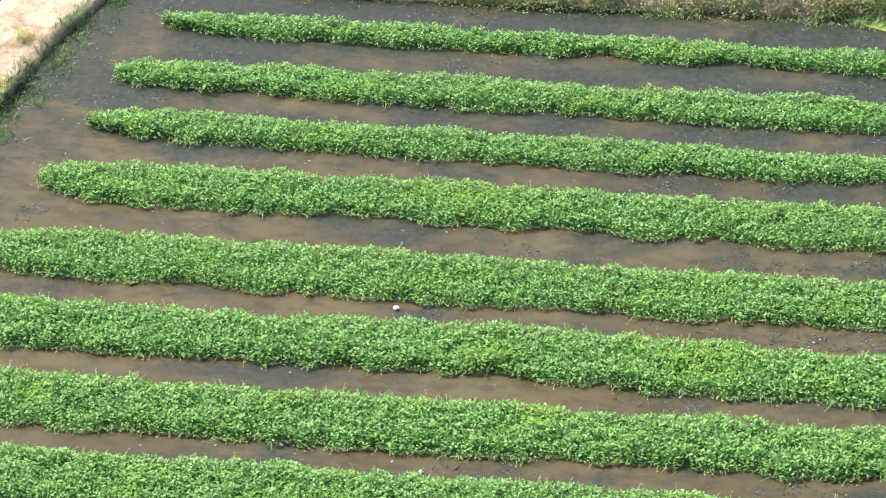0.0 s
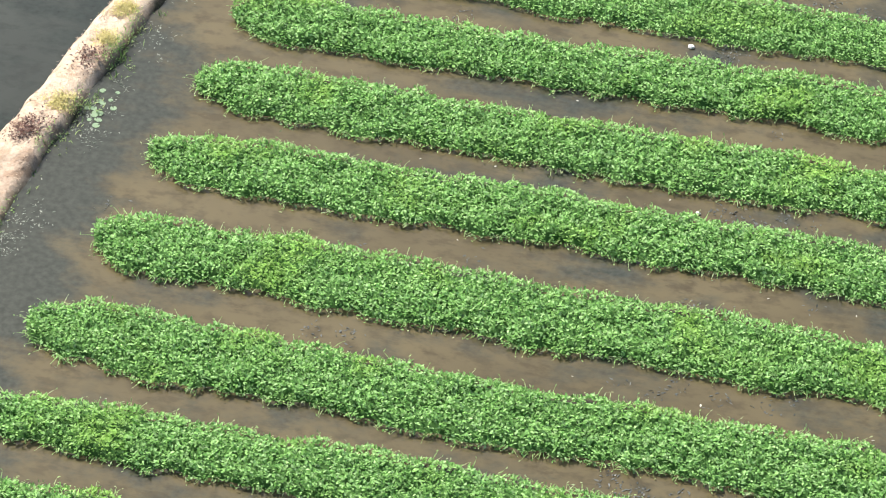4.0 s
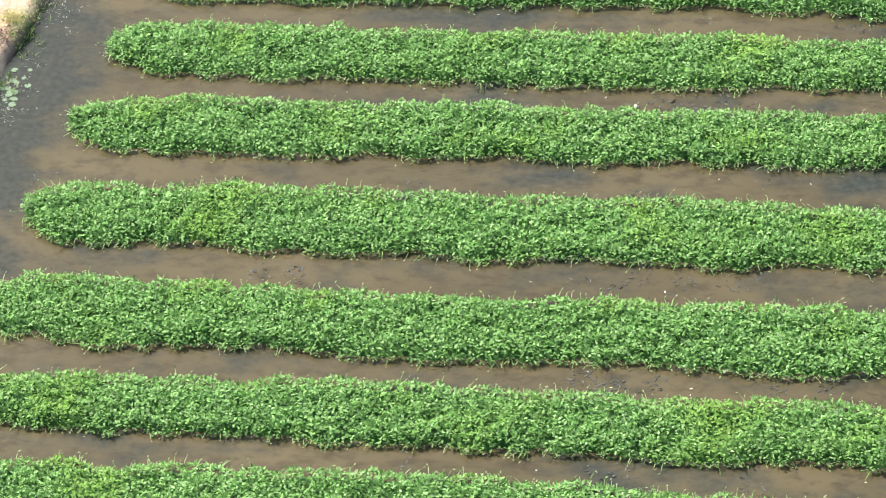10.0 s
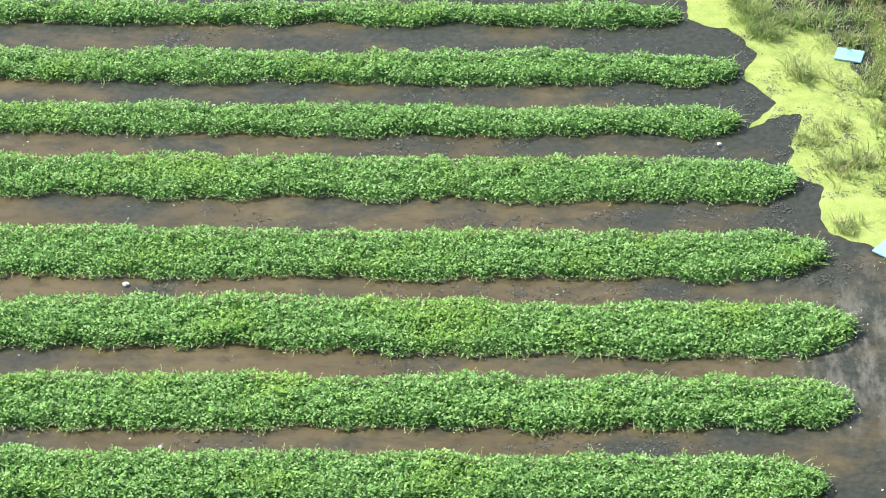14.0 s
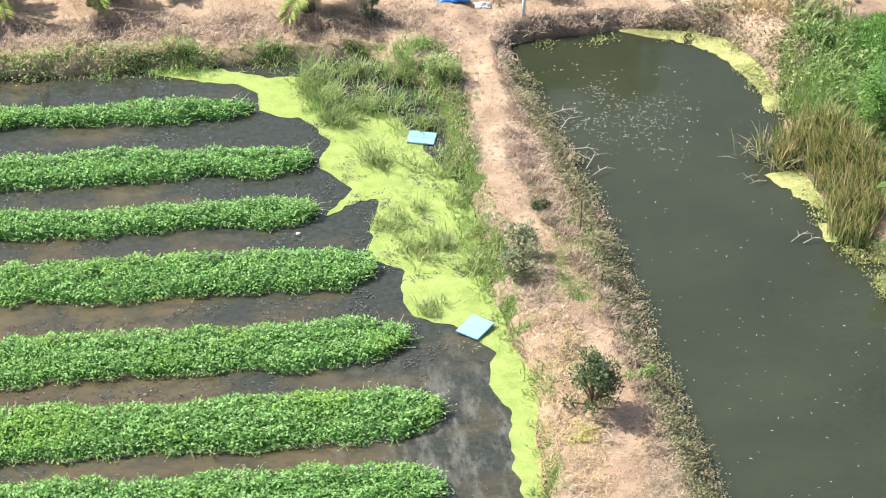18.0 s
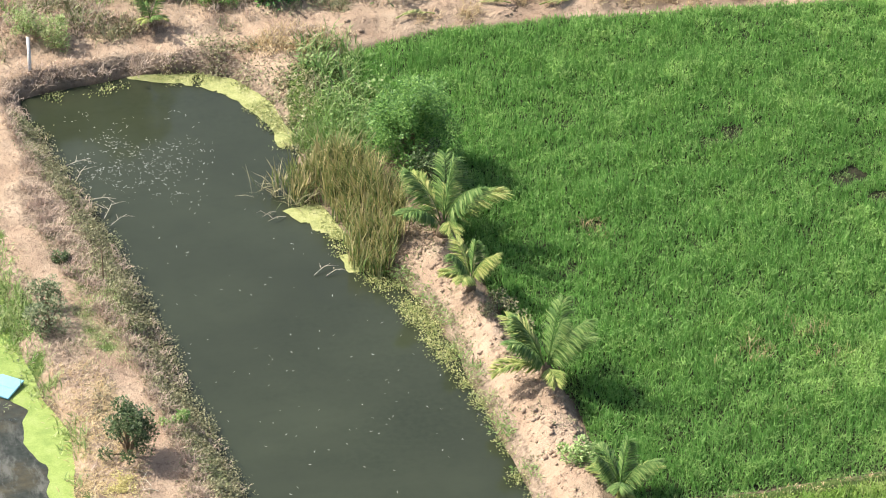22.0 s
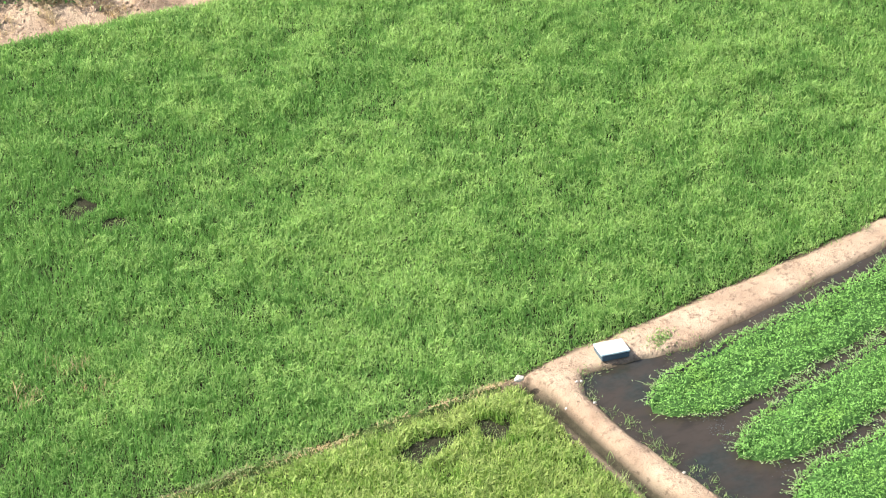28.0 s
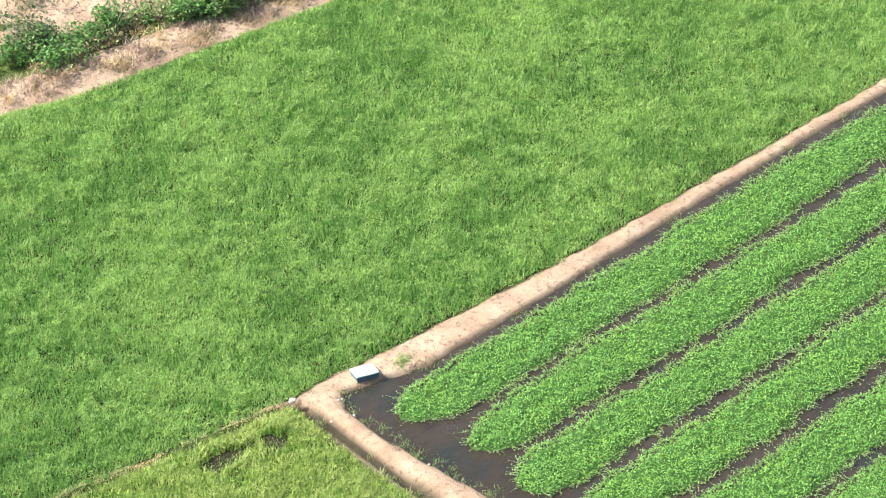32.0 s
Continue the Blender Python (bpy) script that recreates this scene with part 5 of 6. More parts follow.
def clods(name, spots, size, seed, label):
    """Loose lumps of earth: squashed, tilted eight-sided stones."""
    rng = np.random.default_rng(seed)
    n = len(spots)
    r = rng.uniform(*size, n) * rng.uniform(0.5, 1.0, n)
    base = np.array([(1, 0, 0), (0, 1, 0), (-1, 0, 0), (0, -1, 0), (0.25, 0.2, 0.75), (0, 0, -0.6)])
    turn = rng.uniform(0, 6.28, n)
    c, s = np.cos(turn)[:, None], np.sin(turn)[:, None]
    p = base[None] * rng.uniform(0.65, 1.25, (n, 6, 1)) * r[:, None, None]
    q = np.stack([p[..., 0] * c - p[..., 1] * s, p[..., 0] * s + p[..., 1] * c, p[..., 2]], -1)
    z = ground_height(spots[:, 0], spots[:, 1]) - r * 0.12
    q += np.stack([spots[:, 0], spots[:, 1], z], 1)[:, None]
    f = np.array([(0, 1, 4), (1, 2, 4), (2, 3, 4), (3, 0, 4), (1, 0, 5), (2, 1, 5), (3, 2, 5), (0, 3, 5)])
    faces = (f[None] + 6 * np.arange(n)[:, None, None]).reshape(-1, 3)
    tagged(link(name, array_mesh(name, q.reshape(-1, 3), faces), M["clod"]), label, "clods", kind="stuff")


dry_land = lambda x, y: (ground_height(x, y) > 0.1)
clods("east_bank_clods", scatter(19.5, 62, 23.3, 79.5, 90, lambda x, y: dry_land(x, y) * (fishd(x, y) > 0.1) * (signed(RICE, x, y) > 0.05) * (0.2 + 0.8 * clumpy(x, y, 0.7, 120)), 121), (0.03, 0.13), 122, "loose brown clods of earth on the bank")
clods("south_bank_clods", scatter(-24.5, 47.6, -8, 50.4, 40, lambda x, y: dry_land(x, y) * clumpy(x, y, 0.6, 123), 124), (0.015, 0.05), 125, "loose pale clods of earth on the near bank")
clods("west_bank_clods", scatter(-25.5, 50, -18.5, 87, 26, lambda x, y: dry_land(x, y) * clumpy(x, y, 0.6, 126), 127), (0.015, 0.05), 128, "loose pale clods of earth on the far-side bank")
clods("mid_bank_clods", scatter(10, 63, 14.5, 88, 4, lambda x, y: dry_land(x, y) * clumpy(x, y, 0.6, 129), 130), (0.02, 0.07), 131, "loose clods of earth on the footpath bank")
clods("north_clods", scatter(24, 85, 60, 91.5, 22, lambda x, y: dry_land(x, y) * (signed(RICE, x, y) > 0.2) * ((x < 38) | (signed(RICE, x, y) < 1.5)) * clumpy(x, y, 0.9, 132), 133), (0.03, 0.11), 134, "loose clods of earth on dry ground")
clods("east_path_clods", scatter(39.2, 52, 68, 68, 24, lambda x, y: dry_land(x, y) * (signed(RICE, x, y) > 0.02) * (signed(EAST_POND, x, y) > 0.05) * clumpy(x, y, 0.6, 135), 136), (0.02, 0.06), 137, "small clods of earth on the path")
tufts("east_path_fringe", "weed", scatter(38.5, 52, 70, 70, 40, lambda x, y: (band(signed(RICE_SOUTH, x, y), -0.05, 0.25, 0.1) * (x > 38.3) + 0.5 * band(signed(RICE, x, y), 0.0, 0.12, 0.05) * (x > 40)) * clumpy(x, y, 0.7, 138), 139), 8, (0.1, 0.3), (0.012, 0.024), 140, label="grass fringe along the earth path")


# ---- single things ----
def tube(bm, pts, radii, sides=6):
    """A tapering tube along points, added to bm."""
    rings = []
    pts = [Vector(p) for p in pts]
    for k, (p, r) in enumerate(zip(pts, radii)):
        d = (pts[min(k + 1, len(pts) - 1)] - pts[max(k - 1, 0)]).normalized()
        a = d.orthogonal().normalized()
        b = d.cross(a)
        rings.append([bm.verts.new(p + (a * math.cos(t) + b * math.sin(t)) * r) for t in [2 * math.pi * s / sides for s in range(sides)]])
    for r0, r1 in zip(rings, rings[1:]):
        for s in range(sides):
            bm.faces.new((r0[s], r0[(s + 1) % sides], r1[(s + 1) % sides], r1[s]))
    bm.faces.new(rings[0][::-1])
    bm.faces.new(rings[-1])


def slab(bm, sx, sy, z0, z1, bevel=0.015):
    r = bmesh.ops.create_cube(bm, size=1)
    bmesh.ops.transform(bm, matrix=Matrix.LocRotScale((0, 0, (z0 + z1) / 2), None, (sx, sy, z1 - z0)), verts=r["verts"])
    bmesh.ops.bevel(bm, geom=list({e for v in r["verts"] for e in v.link_edges}), offset=bevel, segments=2, affect="EDGES")


def foam_box(x, y, z, turn, sx, sy, tip, label, deep=0.12, lid="foam_top", lid_label="pale blue lid"):
    """A shallow bin with a pale lid."""
    box = thing("foam_box", (x, y, z), label, "box", "foam boxes")
    box.rotation_euler = (radians(tip), 0, radians(turn))
    bm = bmesh.new()
    slab(bm, sx * 0.95, sy * 0.95, 0, deep, 0.02)
    part("bin", bm, M["foam_side"], box, "dark blue-grey bin")
    bm = bmesh.new()
    slab(bm, sx, sy, deep, deep + 0.05, 0.012)
    part("lid", bm, M[lid], box, lid_label)
    bm = bmesh.new()
    slab(bm, sx * 0.8, sy * 0.06, deep + 0.05, deep + 0.058, 0.002)
    part("ridge", bm, M[lid], box)


foam_box(9.25, 82.25, -0.02, -16, 0.74, 0.52, 5, "pale blue foam box floating among duckweed", 0.06)
foam_box(9.63, 73.4, -0.02, -40, 0.66, 0.78, 4, "pale blue foam box at the edge of the duckweed", 0.07)
foam_box(41.68, 64.2, 0.1, -14, 0.78, 0.66, -6, "pale foam box lid propped on the earth path", 0.16, "foam_white", "bleached white lid")


def frond(parent, length, yaw, rise, droop, seed, leaflets=26, width=0.3, material="palm"):
    """One palm leaf: a rib that arches over, with leaflets on either side."""
    rng = np.random.default_rng(seed)
    s = np.linspace(0, 1, 9)
    ang = rise - droop * s ** 1.3
    step = length / 8
    r = np.concatenate([[0], np.cumsum(np.cos(ang[:-1]) * step)])
    z = np.concatenate([[0], np.cumsum(np.sin(ang[:-1]) * step)])
    dirx, diry = math.cos(yaw), math.sin(yaw)
    pts = np.stack([r * dirx, r * diry, z + 0.12], 1)
    bm = bmesh.new()
    tube(bm, pts, np.linspace(0.022, 0.005, 9), 4)
    rib = part("frond", bm, M[material], parent)
    t = np.repeat(np.linspace(0.22, 0.99, leaflets), 2)
    side = np.tile([-1, 1], leaflets)
    base = np.stack([np.interp(t, s, pts[:, k]) for k in range(3)], 1)
    n = len(t)
    ll = width * (0.22 + 0.5 * length) * (0.35 + 0.65 * np.sin(math.pi * np.clip(t * 0.95, 0, 0.93))) * rng.uniform(0.85, 1.15, n)
    v, f = blade_arrays(base, yaw + side * rng.uniform(0.35, 0.8, n), rng.uniform(1.25, 1.75, n), ll, np.full(n, 0.026 + 0.008 * length), 0.5, rng)
    tagged(link("leaflet_fringe", array_mesh("leaflet_fringe", v, f), M[material], rib), kind="stuff")


def young_palm(x, y, size, seed, label, fronds=9, turn=0.0, lift=0.15):
    rng = np.random.default_rng(seed)
    palm = thing("young_palm", (x, y, float(ground_height(np.array([x]), np.array([y]))[0])), label, "palm tree", "young palms")
    bm = bmesh.new()
    tube(bm, [(0, 0, -0.1), (0.02, 0, 0.1 * size), (0, 0.02, lift * size + 0.12)], [0.11 * size, 0.09 * size, 0.05 * size], 8)
    part("trunk", bm, M["bark"], palm, "short fibrous trunk", True)
    for k in range(fronds):
        old = k / fronds
        frond(palm, size * rng.uniform(0.85, 1.1) * (0.8 + 0.3 * math.sin(math.pi * min(1, old + 0.25))), turn + k * 2.4 + rng.normal(0, 0.2), 1.47 - 0.55 * old + rng.normal(0, 0.07), 0.4 + 2.1 * old + rng.normal(0, 0.12), seed * 30 + k, 90 if size > 1 else 44, 0.52, "palm_old" if old > 0.5 or seed == 2 and k > 1 else "palm")


young_palm(21.75, 77.0, 2.15, 1, "young coconut palm with arching fronds on the bank", 9, 0.4)
young_palm(21.78, 74.4, 1.3, 2, "small yellowing coconut palm beside the rice", 7, 1.0)
young_palm(22.55, 70.2, 1.9, 3, "young coconut palm leaning over bank and rice", 10, 0.2)
young_palm(23.03, 65.6, 1.3, 4, "young coconut palm at the rice field's corner", 8, 0.8)
young_palm(6.7, 88.9, 2.2, 5, "young coconut palm on the dry far bank", 9, 0.1)
young_palm(0.7, 89.6, 1.9, 6, "young coconut palm casting shade on dry earth", 9, 0.6)
young_palm(-2.2, 89.6, 1.8, 7, "young coconut palm on the dry far bank", 9, 0.9)
for px, py, tall, k in ((-0.8, 93.8, 5.4, 33), (1.8, 94.5, 5.8, 34)):
    young_palm(px, py, 2.4, k, "tall coconut palm mirrored in the pond", 11, 0.3 * k, tall / 2.4)
young_palm(2.9, 89.8, 0.75, 8, "small palm seedling on bare earth", 6, 0.5)
young_palm(16.5, 89.6, 0.75, 9, "small palm seedling among dry grass", 6, 0.3)


for k, (fx, fy, ft) in enumerate([(26.4, 88.6, 0.2), (26.9, 88.5, 2.8), (27.7, 88.3, 0.1), (28.2, 88.2, 0.6), (23.4, 88.3, 0.4), (34.6, 87.6, 1.2), (35.2, 87.7, 0.3), (24.6, 88.4, 2.9), (26.1, 88.9, 1.0), (27.2, 88.7, 0.5)]):
    dead = thing("fallen_frond", (fx, fy, float(ground_height(np.array([fx]), np.array([fy]))[0])), "yellowed palm frond lying on dry earth", "palm frond", "fallen fronds")
    frond(dead, 0.9, ft, 0.15, 0.5, 900 + k, 22, 0.25, "algae_leaf")


def shrub(x, y, height, radius, material, seed, label, clumps=16, leaves=95, leaf=(0.05, 0.11), lean=0.15, name="shrub"):
    """A woody plant: stems that fork, and leaves in uneven clumps."""
    rng = np.random.default_rng(seed)
    ob = thing(name, (x, y, float(ground_height(np.array([x]), np.array([y]))[0]) - 0.02), label, "shrub")
    centres = []
    bm = bmesh.new()
    for k in range(clumps):
        a, q = rng.uniform(0, 6.28), math.sqrt(rng.uniform(0.02, 1))
        c = Vector((radius * q * math.cos(a) * 0.85, radius * q * math.sin(a) * 0.85, height * (rng.uniform(0.3, 0.95) - 0.3 * q * q)))
        c.z = max(c.z, 0.12 * height)
        centres.append(c)
        if k < 9:
            mid = Vector((c.x * 0.35, c.y * 0.35, c.z * 0.55))
            tube(bm, [(0, 0, 0), mid, c], [0.028 * height, 0.016 * height, 0.006], 5)
    part("stem", bm, M["bark"], ob, "forked woody stems")
    cen = np.array(centres)
    at = np.repeat(cen, leaves, 0)
    n = len(at)
    d = unit(rng.normal(0, 1, (n, 3)))
    size = np.repeat(rng.uniform(0.6, 1.2, len(cen)), leaves)
    pos = at + d * (radius * 0.36 * size * rng.uniform(0.4, 1.0, n) ** 0.5)[:, None]
    pos[:, 2] = np.maximum(pos[:, 2], 0.03)
    v, f = leaf_arrays(pos, np.arctan2(d[:, 1], d[:, 0]) + rng.normal(0, 0.7, n), rng.normal(0.25, 0.5, n), rng.uniform(*leaf, n), rng.uniform(*leaf, n) * 0.5, 0.25, rng)
    tagged(link("crown", array_mesh("crown", v, f), M[material], ob), kind="stuff")


for k, (tx, ty, th) in enumerate([(14.4, 96.3, 6.6), (16.9, 96.8, 7.2), (-3.6, 95.4, 6.0)]):
    shrub(tx, ty, th, 1.9, "shrub", 60 + k, "leafy dark green tree standing behind the pond", 40, 130, (0.2, 0.4), name="tree")
shrub(11.95, 69.4, 1.55, 0.66, "shrub", 1, "dark green shrub on the straw-covered bank", 30, 120)
shrub(11.05, 75.1, 0.95, 0.6, "grey_shrub", 2, "grey-green shrub beside the footpath", 14, 80)
shrub(11.1, 76.1, 0.9, 0.5, "grey_shrub", 3, "grey-green bushy shrub on the bank", 12, 80)
shrub(10.1, 84.7, 0.75, 0.52, "marsh", 4, "yellow-green bush at the bank's foot", 14, 90)
shrub(21.95, 80.8, 3.0, 1.15, "feathery", 5, "tall feathery green bush at the rice edge", 64, 230, (0.06, 0.12))
shrub(22.15, 79.5, 1.5, 0.6, "shrub", 45, "dark green bush between palm and feathery bush", 22, 110)
shrub(22.35, 66.85, 0.6, 0.5, "pale_bush", 6, "small bright green bush on the bank", 10, 80, (0.07, 0.13))
shrub(22.25, 73.5, 0.6, 0.48, "creeper", 7, "pale straggling weed between palms", 10, 60)
shrub(22.6, 72.6, 0.55, 0.5, "creeper", 8, "pale straggling weed between palms", 10, 60)
shrub(22.0, 75.4, 0.45, 0.35, "creeper", 9, "pale straggling weed under a palm", 9, 60)
shrub(8.4, 88.0, 0.9, 0.3, "shrub", 10, "slim dark bush in dry grass", 9, 70)
shrub(13.7, 89.4, 0.8, 0.6, "marsh", 11, "olive-green bush on the far bank", 16, 90)
shrub(12.9, 89.9, 0.8, 0.6, "marsh", 12, "olive-green bush on the far bank", 16, 90)
shrub(10.0, 89.9, 0.75, 0.45, "creeper", 13, "uprooted pale stump with withered leaves", 12, 70)
shrub(11.9, 78.3, 0.3, 0.28, "shrub", 14, "low dark tuft beside the footpath", 7, 60)
shrub(13.3, 70.6, 0.35, 0.35, "weed", 15, "low green weed on the pond bank", 8, 70)
shrub(20.3, 90.6, 1.1, 0.9, "bush", 16, "spreading green bush on rough ground", 20, 110, (0.08, 0.16))
shrub(18.6, 90.2, 0.6, 0.6, "weed", 17, "olive bush on rough ground", 14, 80)
shrub(16.9, 91.2, 0.6, 0.5, "weed", 18, "olive bush by bamboo poles", 12, 80)
for k, (bx, by) in enumerate([(45.0, 89.0), (47.5, 88.4), (50.2, 87.4), (51.8, 87.0), (53.6, 86.9), (43.6, 88.6)]):
    shrub(bx, by, 1.0, 0.75, "bush" if k % 3 else "shrub", 20 + k, "leafy green bush on the verge beyond rice", 18, 90, (0.08, 0.16))


def pole(name, pts, r, material, label, category):
    at = Vector(pts[0])
    bm = bmesh.new()
    tube(bm, [Vector(p) - at for p in pts], [r, r * 0.95, r * 0.85][: len(pts)], 7)
    ob = part(name, bm, M[material], None, "", True)
    ob.location = at
    return tagged(ob, label, category)


pole("stake", [(12.75, 76.9, 0.15), (12.75, 76.92, 0.75), (12.74, 76.95, 1.35)], 0.022, "bark", "thin upright wooden stake on the pond bank", "stake")
pole("concrete_post", [(12.75, 88.1, 0.2), (12.78, 88.3, 0.6), (12.8, 88.55, 1.05)], 0.055, "white", "pale leaning post at the pond's head", "post")
pole("bamboo_upright", [(16.3, 89.9, 0.2), (16.32, 89.9, 0.8), (16.35, 89.95, 1.5)], 0.022, "bark", "thin dark upright pole in dry grass", "pole")
for zz, yy in ((0.5, 91.3), (0.85, 91.35)):
    pole("bamboo_rail", [(16.1, yy, zz), (17.5, yy - 0.35, zz + 0.02), (19.0, yy - 0.7, zz)], 0.028, "bamboo", "pale bamboo rail over rough ground", "rail")
for px, py in ((16.2, 91.3), (17.6, 90.97), (18.9, 90.65)):
    pole("bamboo_post", [(px, py, 0.2), (px, py, 0.6), (px, py, 0.95)], 0.025, "bamboo", "short bamboo post holding rails", "post")
for k, (bx, by, bz, a, ln) in enumerate([(12.9, 83.7, -0.3, 0.2, 0.8), (13.3, 81.9, -0.3, -0.4, 0.7), (13.5, 80.9, -0.3, 0.9, 0.8), (13.6, 80.5, -0.28, 0.3, 0.6), (13.3, 66.8, 0.05, 0.3, 0.75), (18.3, 77.0, -0.32, 0.1, 0.6), (18.6, 76.9, -0.32, -0.3, 0.5),
                                         (18.0, 80.2, -0.32, 3.0, 0.5), (18.2, 79.9, -0.32, 2.7, 0.55), (12.3, 68.0, 0.4, 1.2, 0.6), (12.4, 67.9, 0.4, 2.0, 0.5), (13.6, 81.4, -0.3, 1.5, 0.6), (13.1, 82.9, -0.3, -0.2, 0.7)]):
    branch = thing("dead_branch", (bx, by, bz), "bleached dead branch lying at the water's edge", "branch", "dead branches")
    bm = bmesh.new()
    e = (ln * math.cos(a), ln * math.sin(a), 0.06)
    tube(bm, [(0, 0, 0), (e[0] * 0.5 + 0.04, e[1] * 0.5, 0.08), e], [0.012, 0.01, 0.004], 5)
    part("limb", bm, M["bamboo"], branch)
    bm = bmesh.new()
    tube(bm, [(e[0] * 0.45, e[1] * 0.45, 0.07), (e[0] * 0.6 - e[1] * 0.25, e[1] * 0.6 + e[0] * 0.25, 0.12)], [0.007, 0.003], 5)
    part("twig", bm, M["bamboo"], branch)
    bm = bmesh.new()
    tube(bm, [(e[0] * 0.7, e[1] * 0.7, 0.07), (e[0] * 0.8 + e[1] * 0.3, e[1] * 0.8 - e[0] * 0.3, 0.15), (e[0] * 1.05 + e[1] * 0.4, e[1] - e[0] * 0.45, 0.1)], [0.007, 0.005, 0.003], 5)
    part("twig", bm, M["bamboo"], branch)
    branch.rotation_euler = (0, 0, 0.1 * k)


def crumpled(name, x, y, sx, sy, high, material, seed, label, category, lift=0.0):
    """A sheet thrown down in folds."""
    g = np.linspace(-1, 1, 22)
    X, Y = np.meshgrid(g, g)
    Z = high * (0.45 + 0.9 * fractal(X * 2 + seed, Y * 2, 1.1, seed)) * (1 - np.maximum(np.abs(X), np.abs(Y)) ** 4)
    r = 1 + 0.22 * fractal(X * 3, Y * 3 + seed, 1.5, seed + 1)
    i = (np.arange(21)[:, None] * 22 + np.arange(21)).ravel()
    me = array_mesh(name, np.stack([X * sx * r, Y * sy * r, np.maximum(Z, 0.0) + 0.01], -1), np.stack([i, i + 1, i + 23, i + 22], 1), True)
    ob = link(name, me, M[material])
    ob.location = (x, y, float(ground_height(np.array([x]), np.array([y]))[0]) + lift)
    md = ob.modifiers.new("thickness", "SOLIDIFY")
    md.thickness = 0.008
    return tagged(ob, label, category)


crumpled("tarpaulin", 10.85, 89.1, 0.42, 0.3, 0.17, "tarp", 3, "crumpled bright blue tarpaulin on dry earth", "tarpaulin")
crumpled("plastic_sheet", 11.65, 88.95, 0.3, 0.16, 0.14, "white", 5, "crumpled white plastic sheet on dry earth", "plastic sheet")
for k, (bx, by, s, tn) in enumerate([(40.4, 60.4, 0.18, 0.0), (40.55, 59.8, 0.14, 0.3), (40.6, 59.2, 0.2, 0.1), (40.55, 58.8, 0.14, 0.4)]):
    crumpled("blue_net", bx, by, s * 0.22, s * 1.3, 0.03, "blue_net", 8 + k, "faded blue netting lying at the path's edge", "net")
for k, (mx, my, s) in enumerate([(-23.4, 65.2, 0.24), (-23.0, 69.2, 0.24), (-23.1, 67.9, 0.2), (-24.0, 60.4, 0.28), (-24.3, 57.4, 0.3), (-14.5, 49.0, 0.22), (-15.3, 48.95, 0.16), (11.6, 68.3, 0.26), (-21.45, 79.7, 0.22), (-21.15, 80.3, 0.22), (-20.8, 82.6, 0.2)]):
    spot = np.random.default_rng(k).normal((mx, my), s * 0.75, (60, 2))
    leaf_litter("moss_patch", "moss", spot, 22, (0.03, 0.065), 300 + k, (0.0, 0.1), 0.05, "yellow-green mossy plant on the earth bank", "moss")

for k, (px, py) in enumerate(np.random.default_rng(5).normal((-22.45, 65.55), (0.22, 0.4), (15, 2))):
    bm = bmesh.new()
    r = 0.06 + 0.012 * (k % 4)
    rim = [bm.verts.new((r * math.cos(t), r * math.sin(t), 0.004 * (s % 2))) for s, t in enumerate(np.linspace(0.25, 6.03, 13))]
    hub = bm.verts.new((0, 0, 0.0))
    low = bm.verts.new((0, 0, -0.008))
    for a, b in zip(rim, rim[1:]):
        bm.faces.new((hub, a, b))
        bm.faces.new((low, b, a))
    pad = part("lily_pad", bm, M["lily"])
    pad.location, pad.rotation_euler = (px, py, 0.012), (0, 0, k)
    tagged(pad, "round pale green lily pad floating by the bank", "lily pad", "lily pads")


def lump(name, x, y, z, size, material, seed, label, category):
    bm = bmesh.new()
    bmesh.ops.create_icosphere(bm, subdivisions=2, radius=1)
    for v in bm.verts:
        v.co *= 1 + 0.28 * noise.noise(v.co * 1.7 + Vector((seed, 0, 0)))
        v.co = Vector((v.co.x * size, v.co.y * size * 0.8, v.co.z * size * 0.6))
    ob = part(name, bm, M[material])
    ob.location = (x, y, z)
    tagged(ob, label, category)


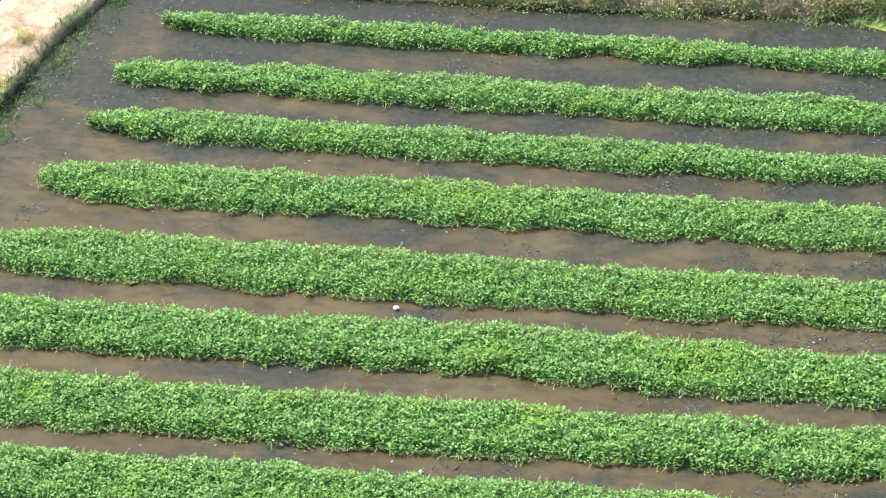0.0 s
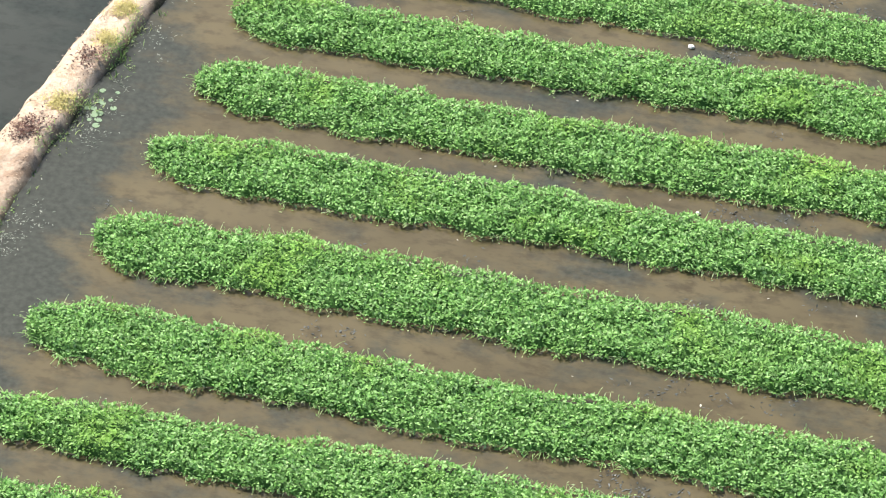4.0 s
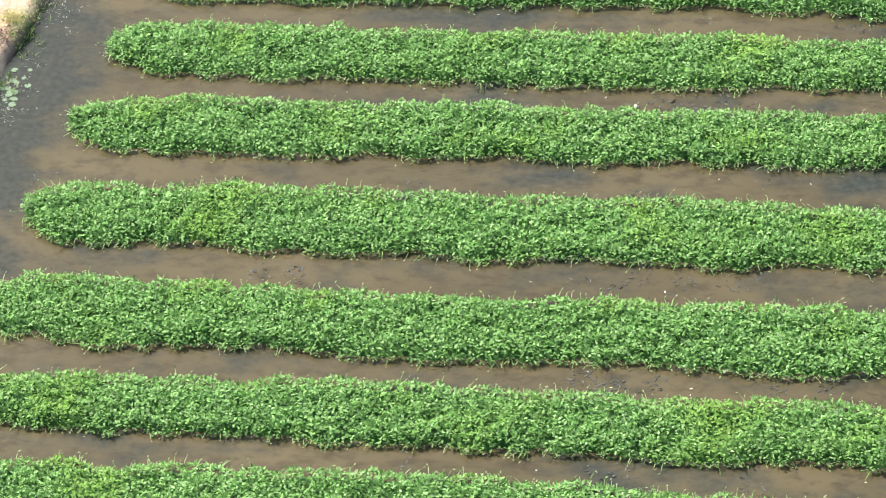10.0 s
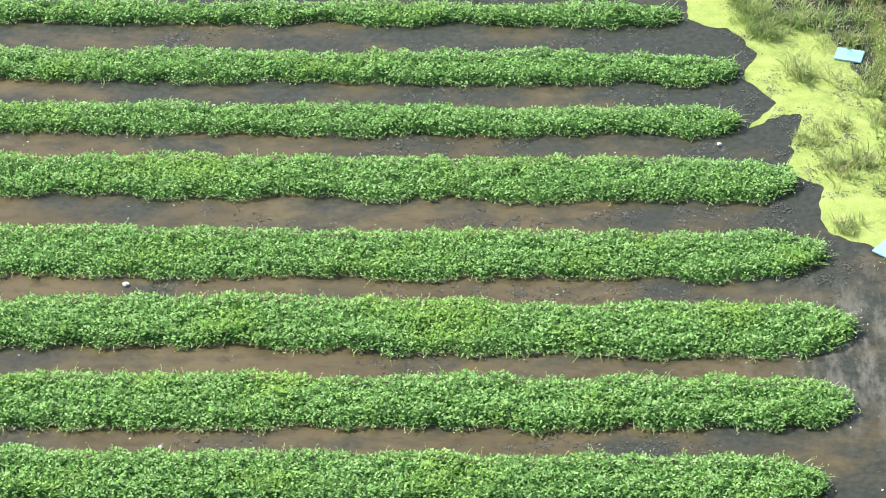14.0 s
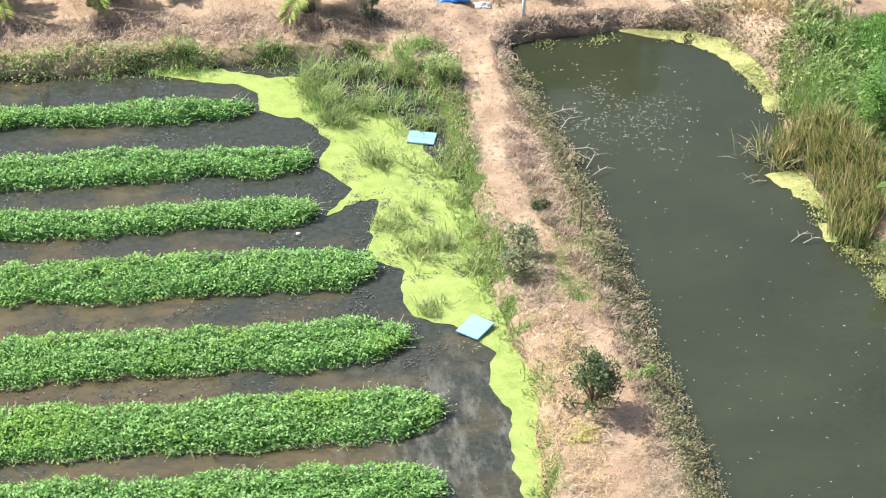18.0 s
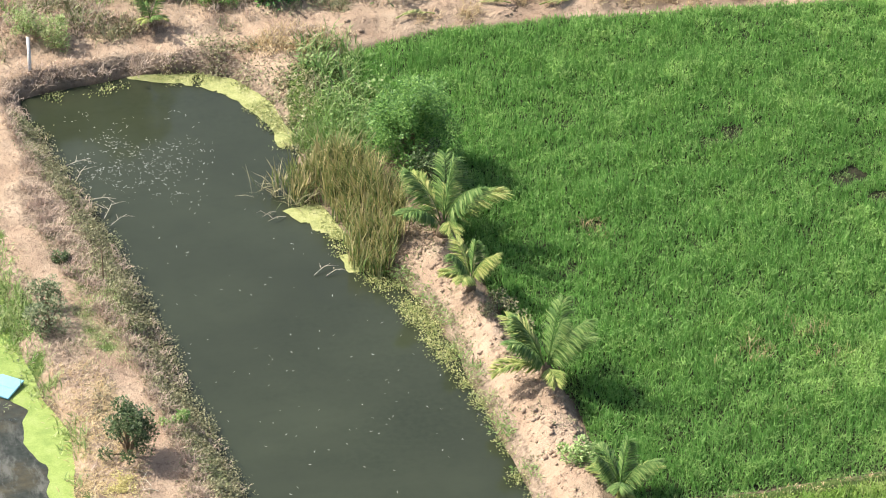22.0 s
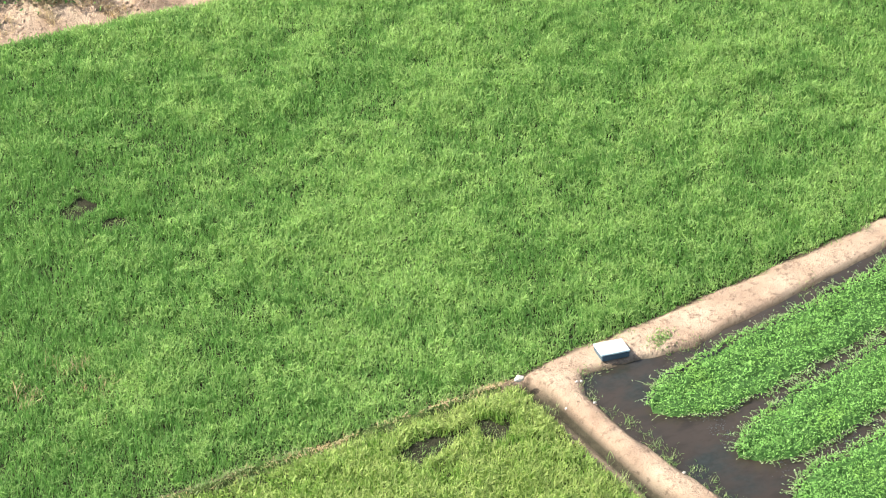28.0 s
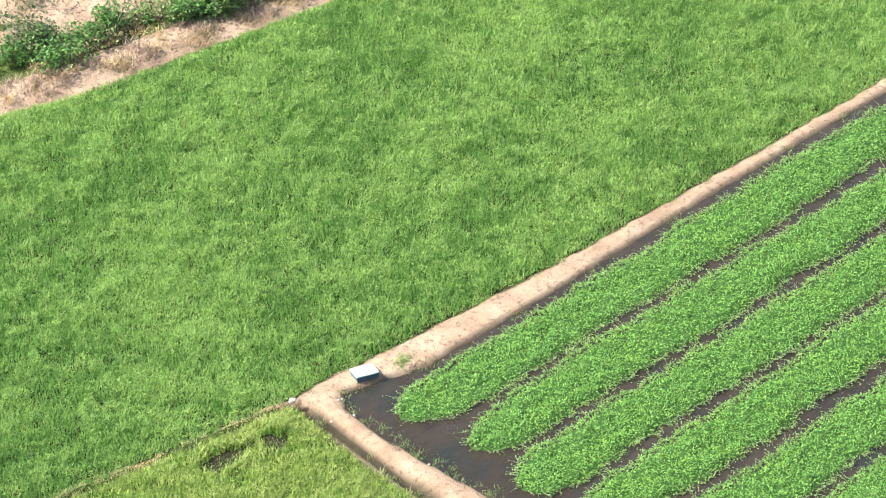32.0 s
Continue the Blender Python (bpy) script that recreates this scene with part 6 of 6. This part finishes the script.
lump("foam_scrap", -9.1, 71.7, 0.03, 0.09, "white", 1, "white scrap of foam caught between beds", "foam scrap")
lump("foam_scrap", -7.75, 65.4, 0.03, 0.06, "white", 2, "white scrap of foam by a bed", "foam scrap")
lump("foam_scrap", 5.6, 78.0, 0.03, 0.07, "white", 3, "white scrap floating by the duckweed", "foam scrap")
lump("pale_stone", 38.95, 64.3, 0.3, 0.13, "stone", 4, "pale stone at the path's corner", "stone")
for k, (bx, by) in enumerate(np.random.default_rng(9).uniform((39.5, 57), (40.5, 64.2), (7, 2))):
    lump("path_clod", bx, by, float(ground_height(np.array([bx]), np.array([by]))[0]), 0.05, "stone", 20 + k, "pale clod of earth on the path", "clod")
for k, (bx, by) in enumerate([(21.9, 88.0), (22.3, 88.1), (22.0, 88.5), (6.0, 88.2), (6.3, 88.15), (3.2, 88.4), (21.4, 72.1), (20.9, 74.5)]):
    lump("pale_clod", bx, by, float(ground_height(np.array([bx]), np.array([by]))[0]) + 0.03, 0.09, "clod", 40 + k, "pale clod of earth on the bank", "clod")


def net_pen():
    """A low pen of black netting on stakes at the pond's edge."""
    pen = thing("net_pen", (10.4, 64.3, 0.0), "low pen of black netting on thin stakes", "pen")
    for px, py in ((-1.15, 0.6), (1.15, 0.6), (-1.15, -1.2), (1.15, -1.2), (0, 0.6)):
        bm = bmesh.new()
        tube(bm, [(px, py, -0.4), (px, py, 0.35), (px + 0.02, py, 1.0)], [0.02, 0.02, 0.018], 6)
        part("stake", bm, M["bamboo"], pen)
    for (ax, ay), (bx, by) in (((-1.15, 0.6), (1.15, 0.6)), ((-1.15, -1.2), (-1.15, 0.6)), ((1.15, 0.6), (1.15, -1.2))):
        bm = bmesh.new()
        cols = []
        for s in range(13):
            t = s / 12
            sag = 0.06 * math.sin(math.pi * (t * 3 % 1))
            cols.append([bm.verts.new((ax + (bx - ax) * t, ay + (by - ay) * t + 0.03 * math.sin(9 * t), z)) for z in (-0.1, 0.4, 0.92 - sag)])
        for c0, c1 in zip(cols, cols[1:]):
            for q in range(2):
                bm.faces.new((c0[q], c1[q], c1[q + 1], c0[q + 1]))
        bmesh.ops.solidify(bm, geom=bm.faces[:], thickness=0.01)
        part("net_panel", bm, M["net"], pen)


net_pen()
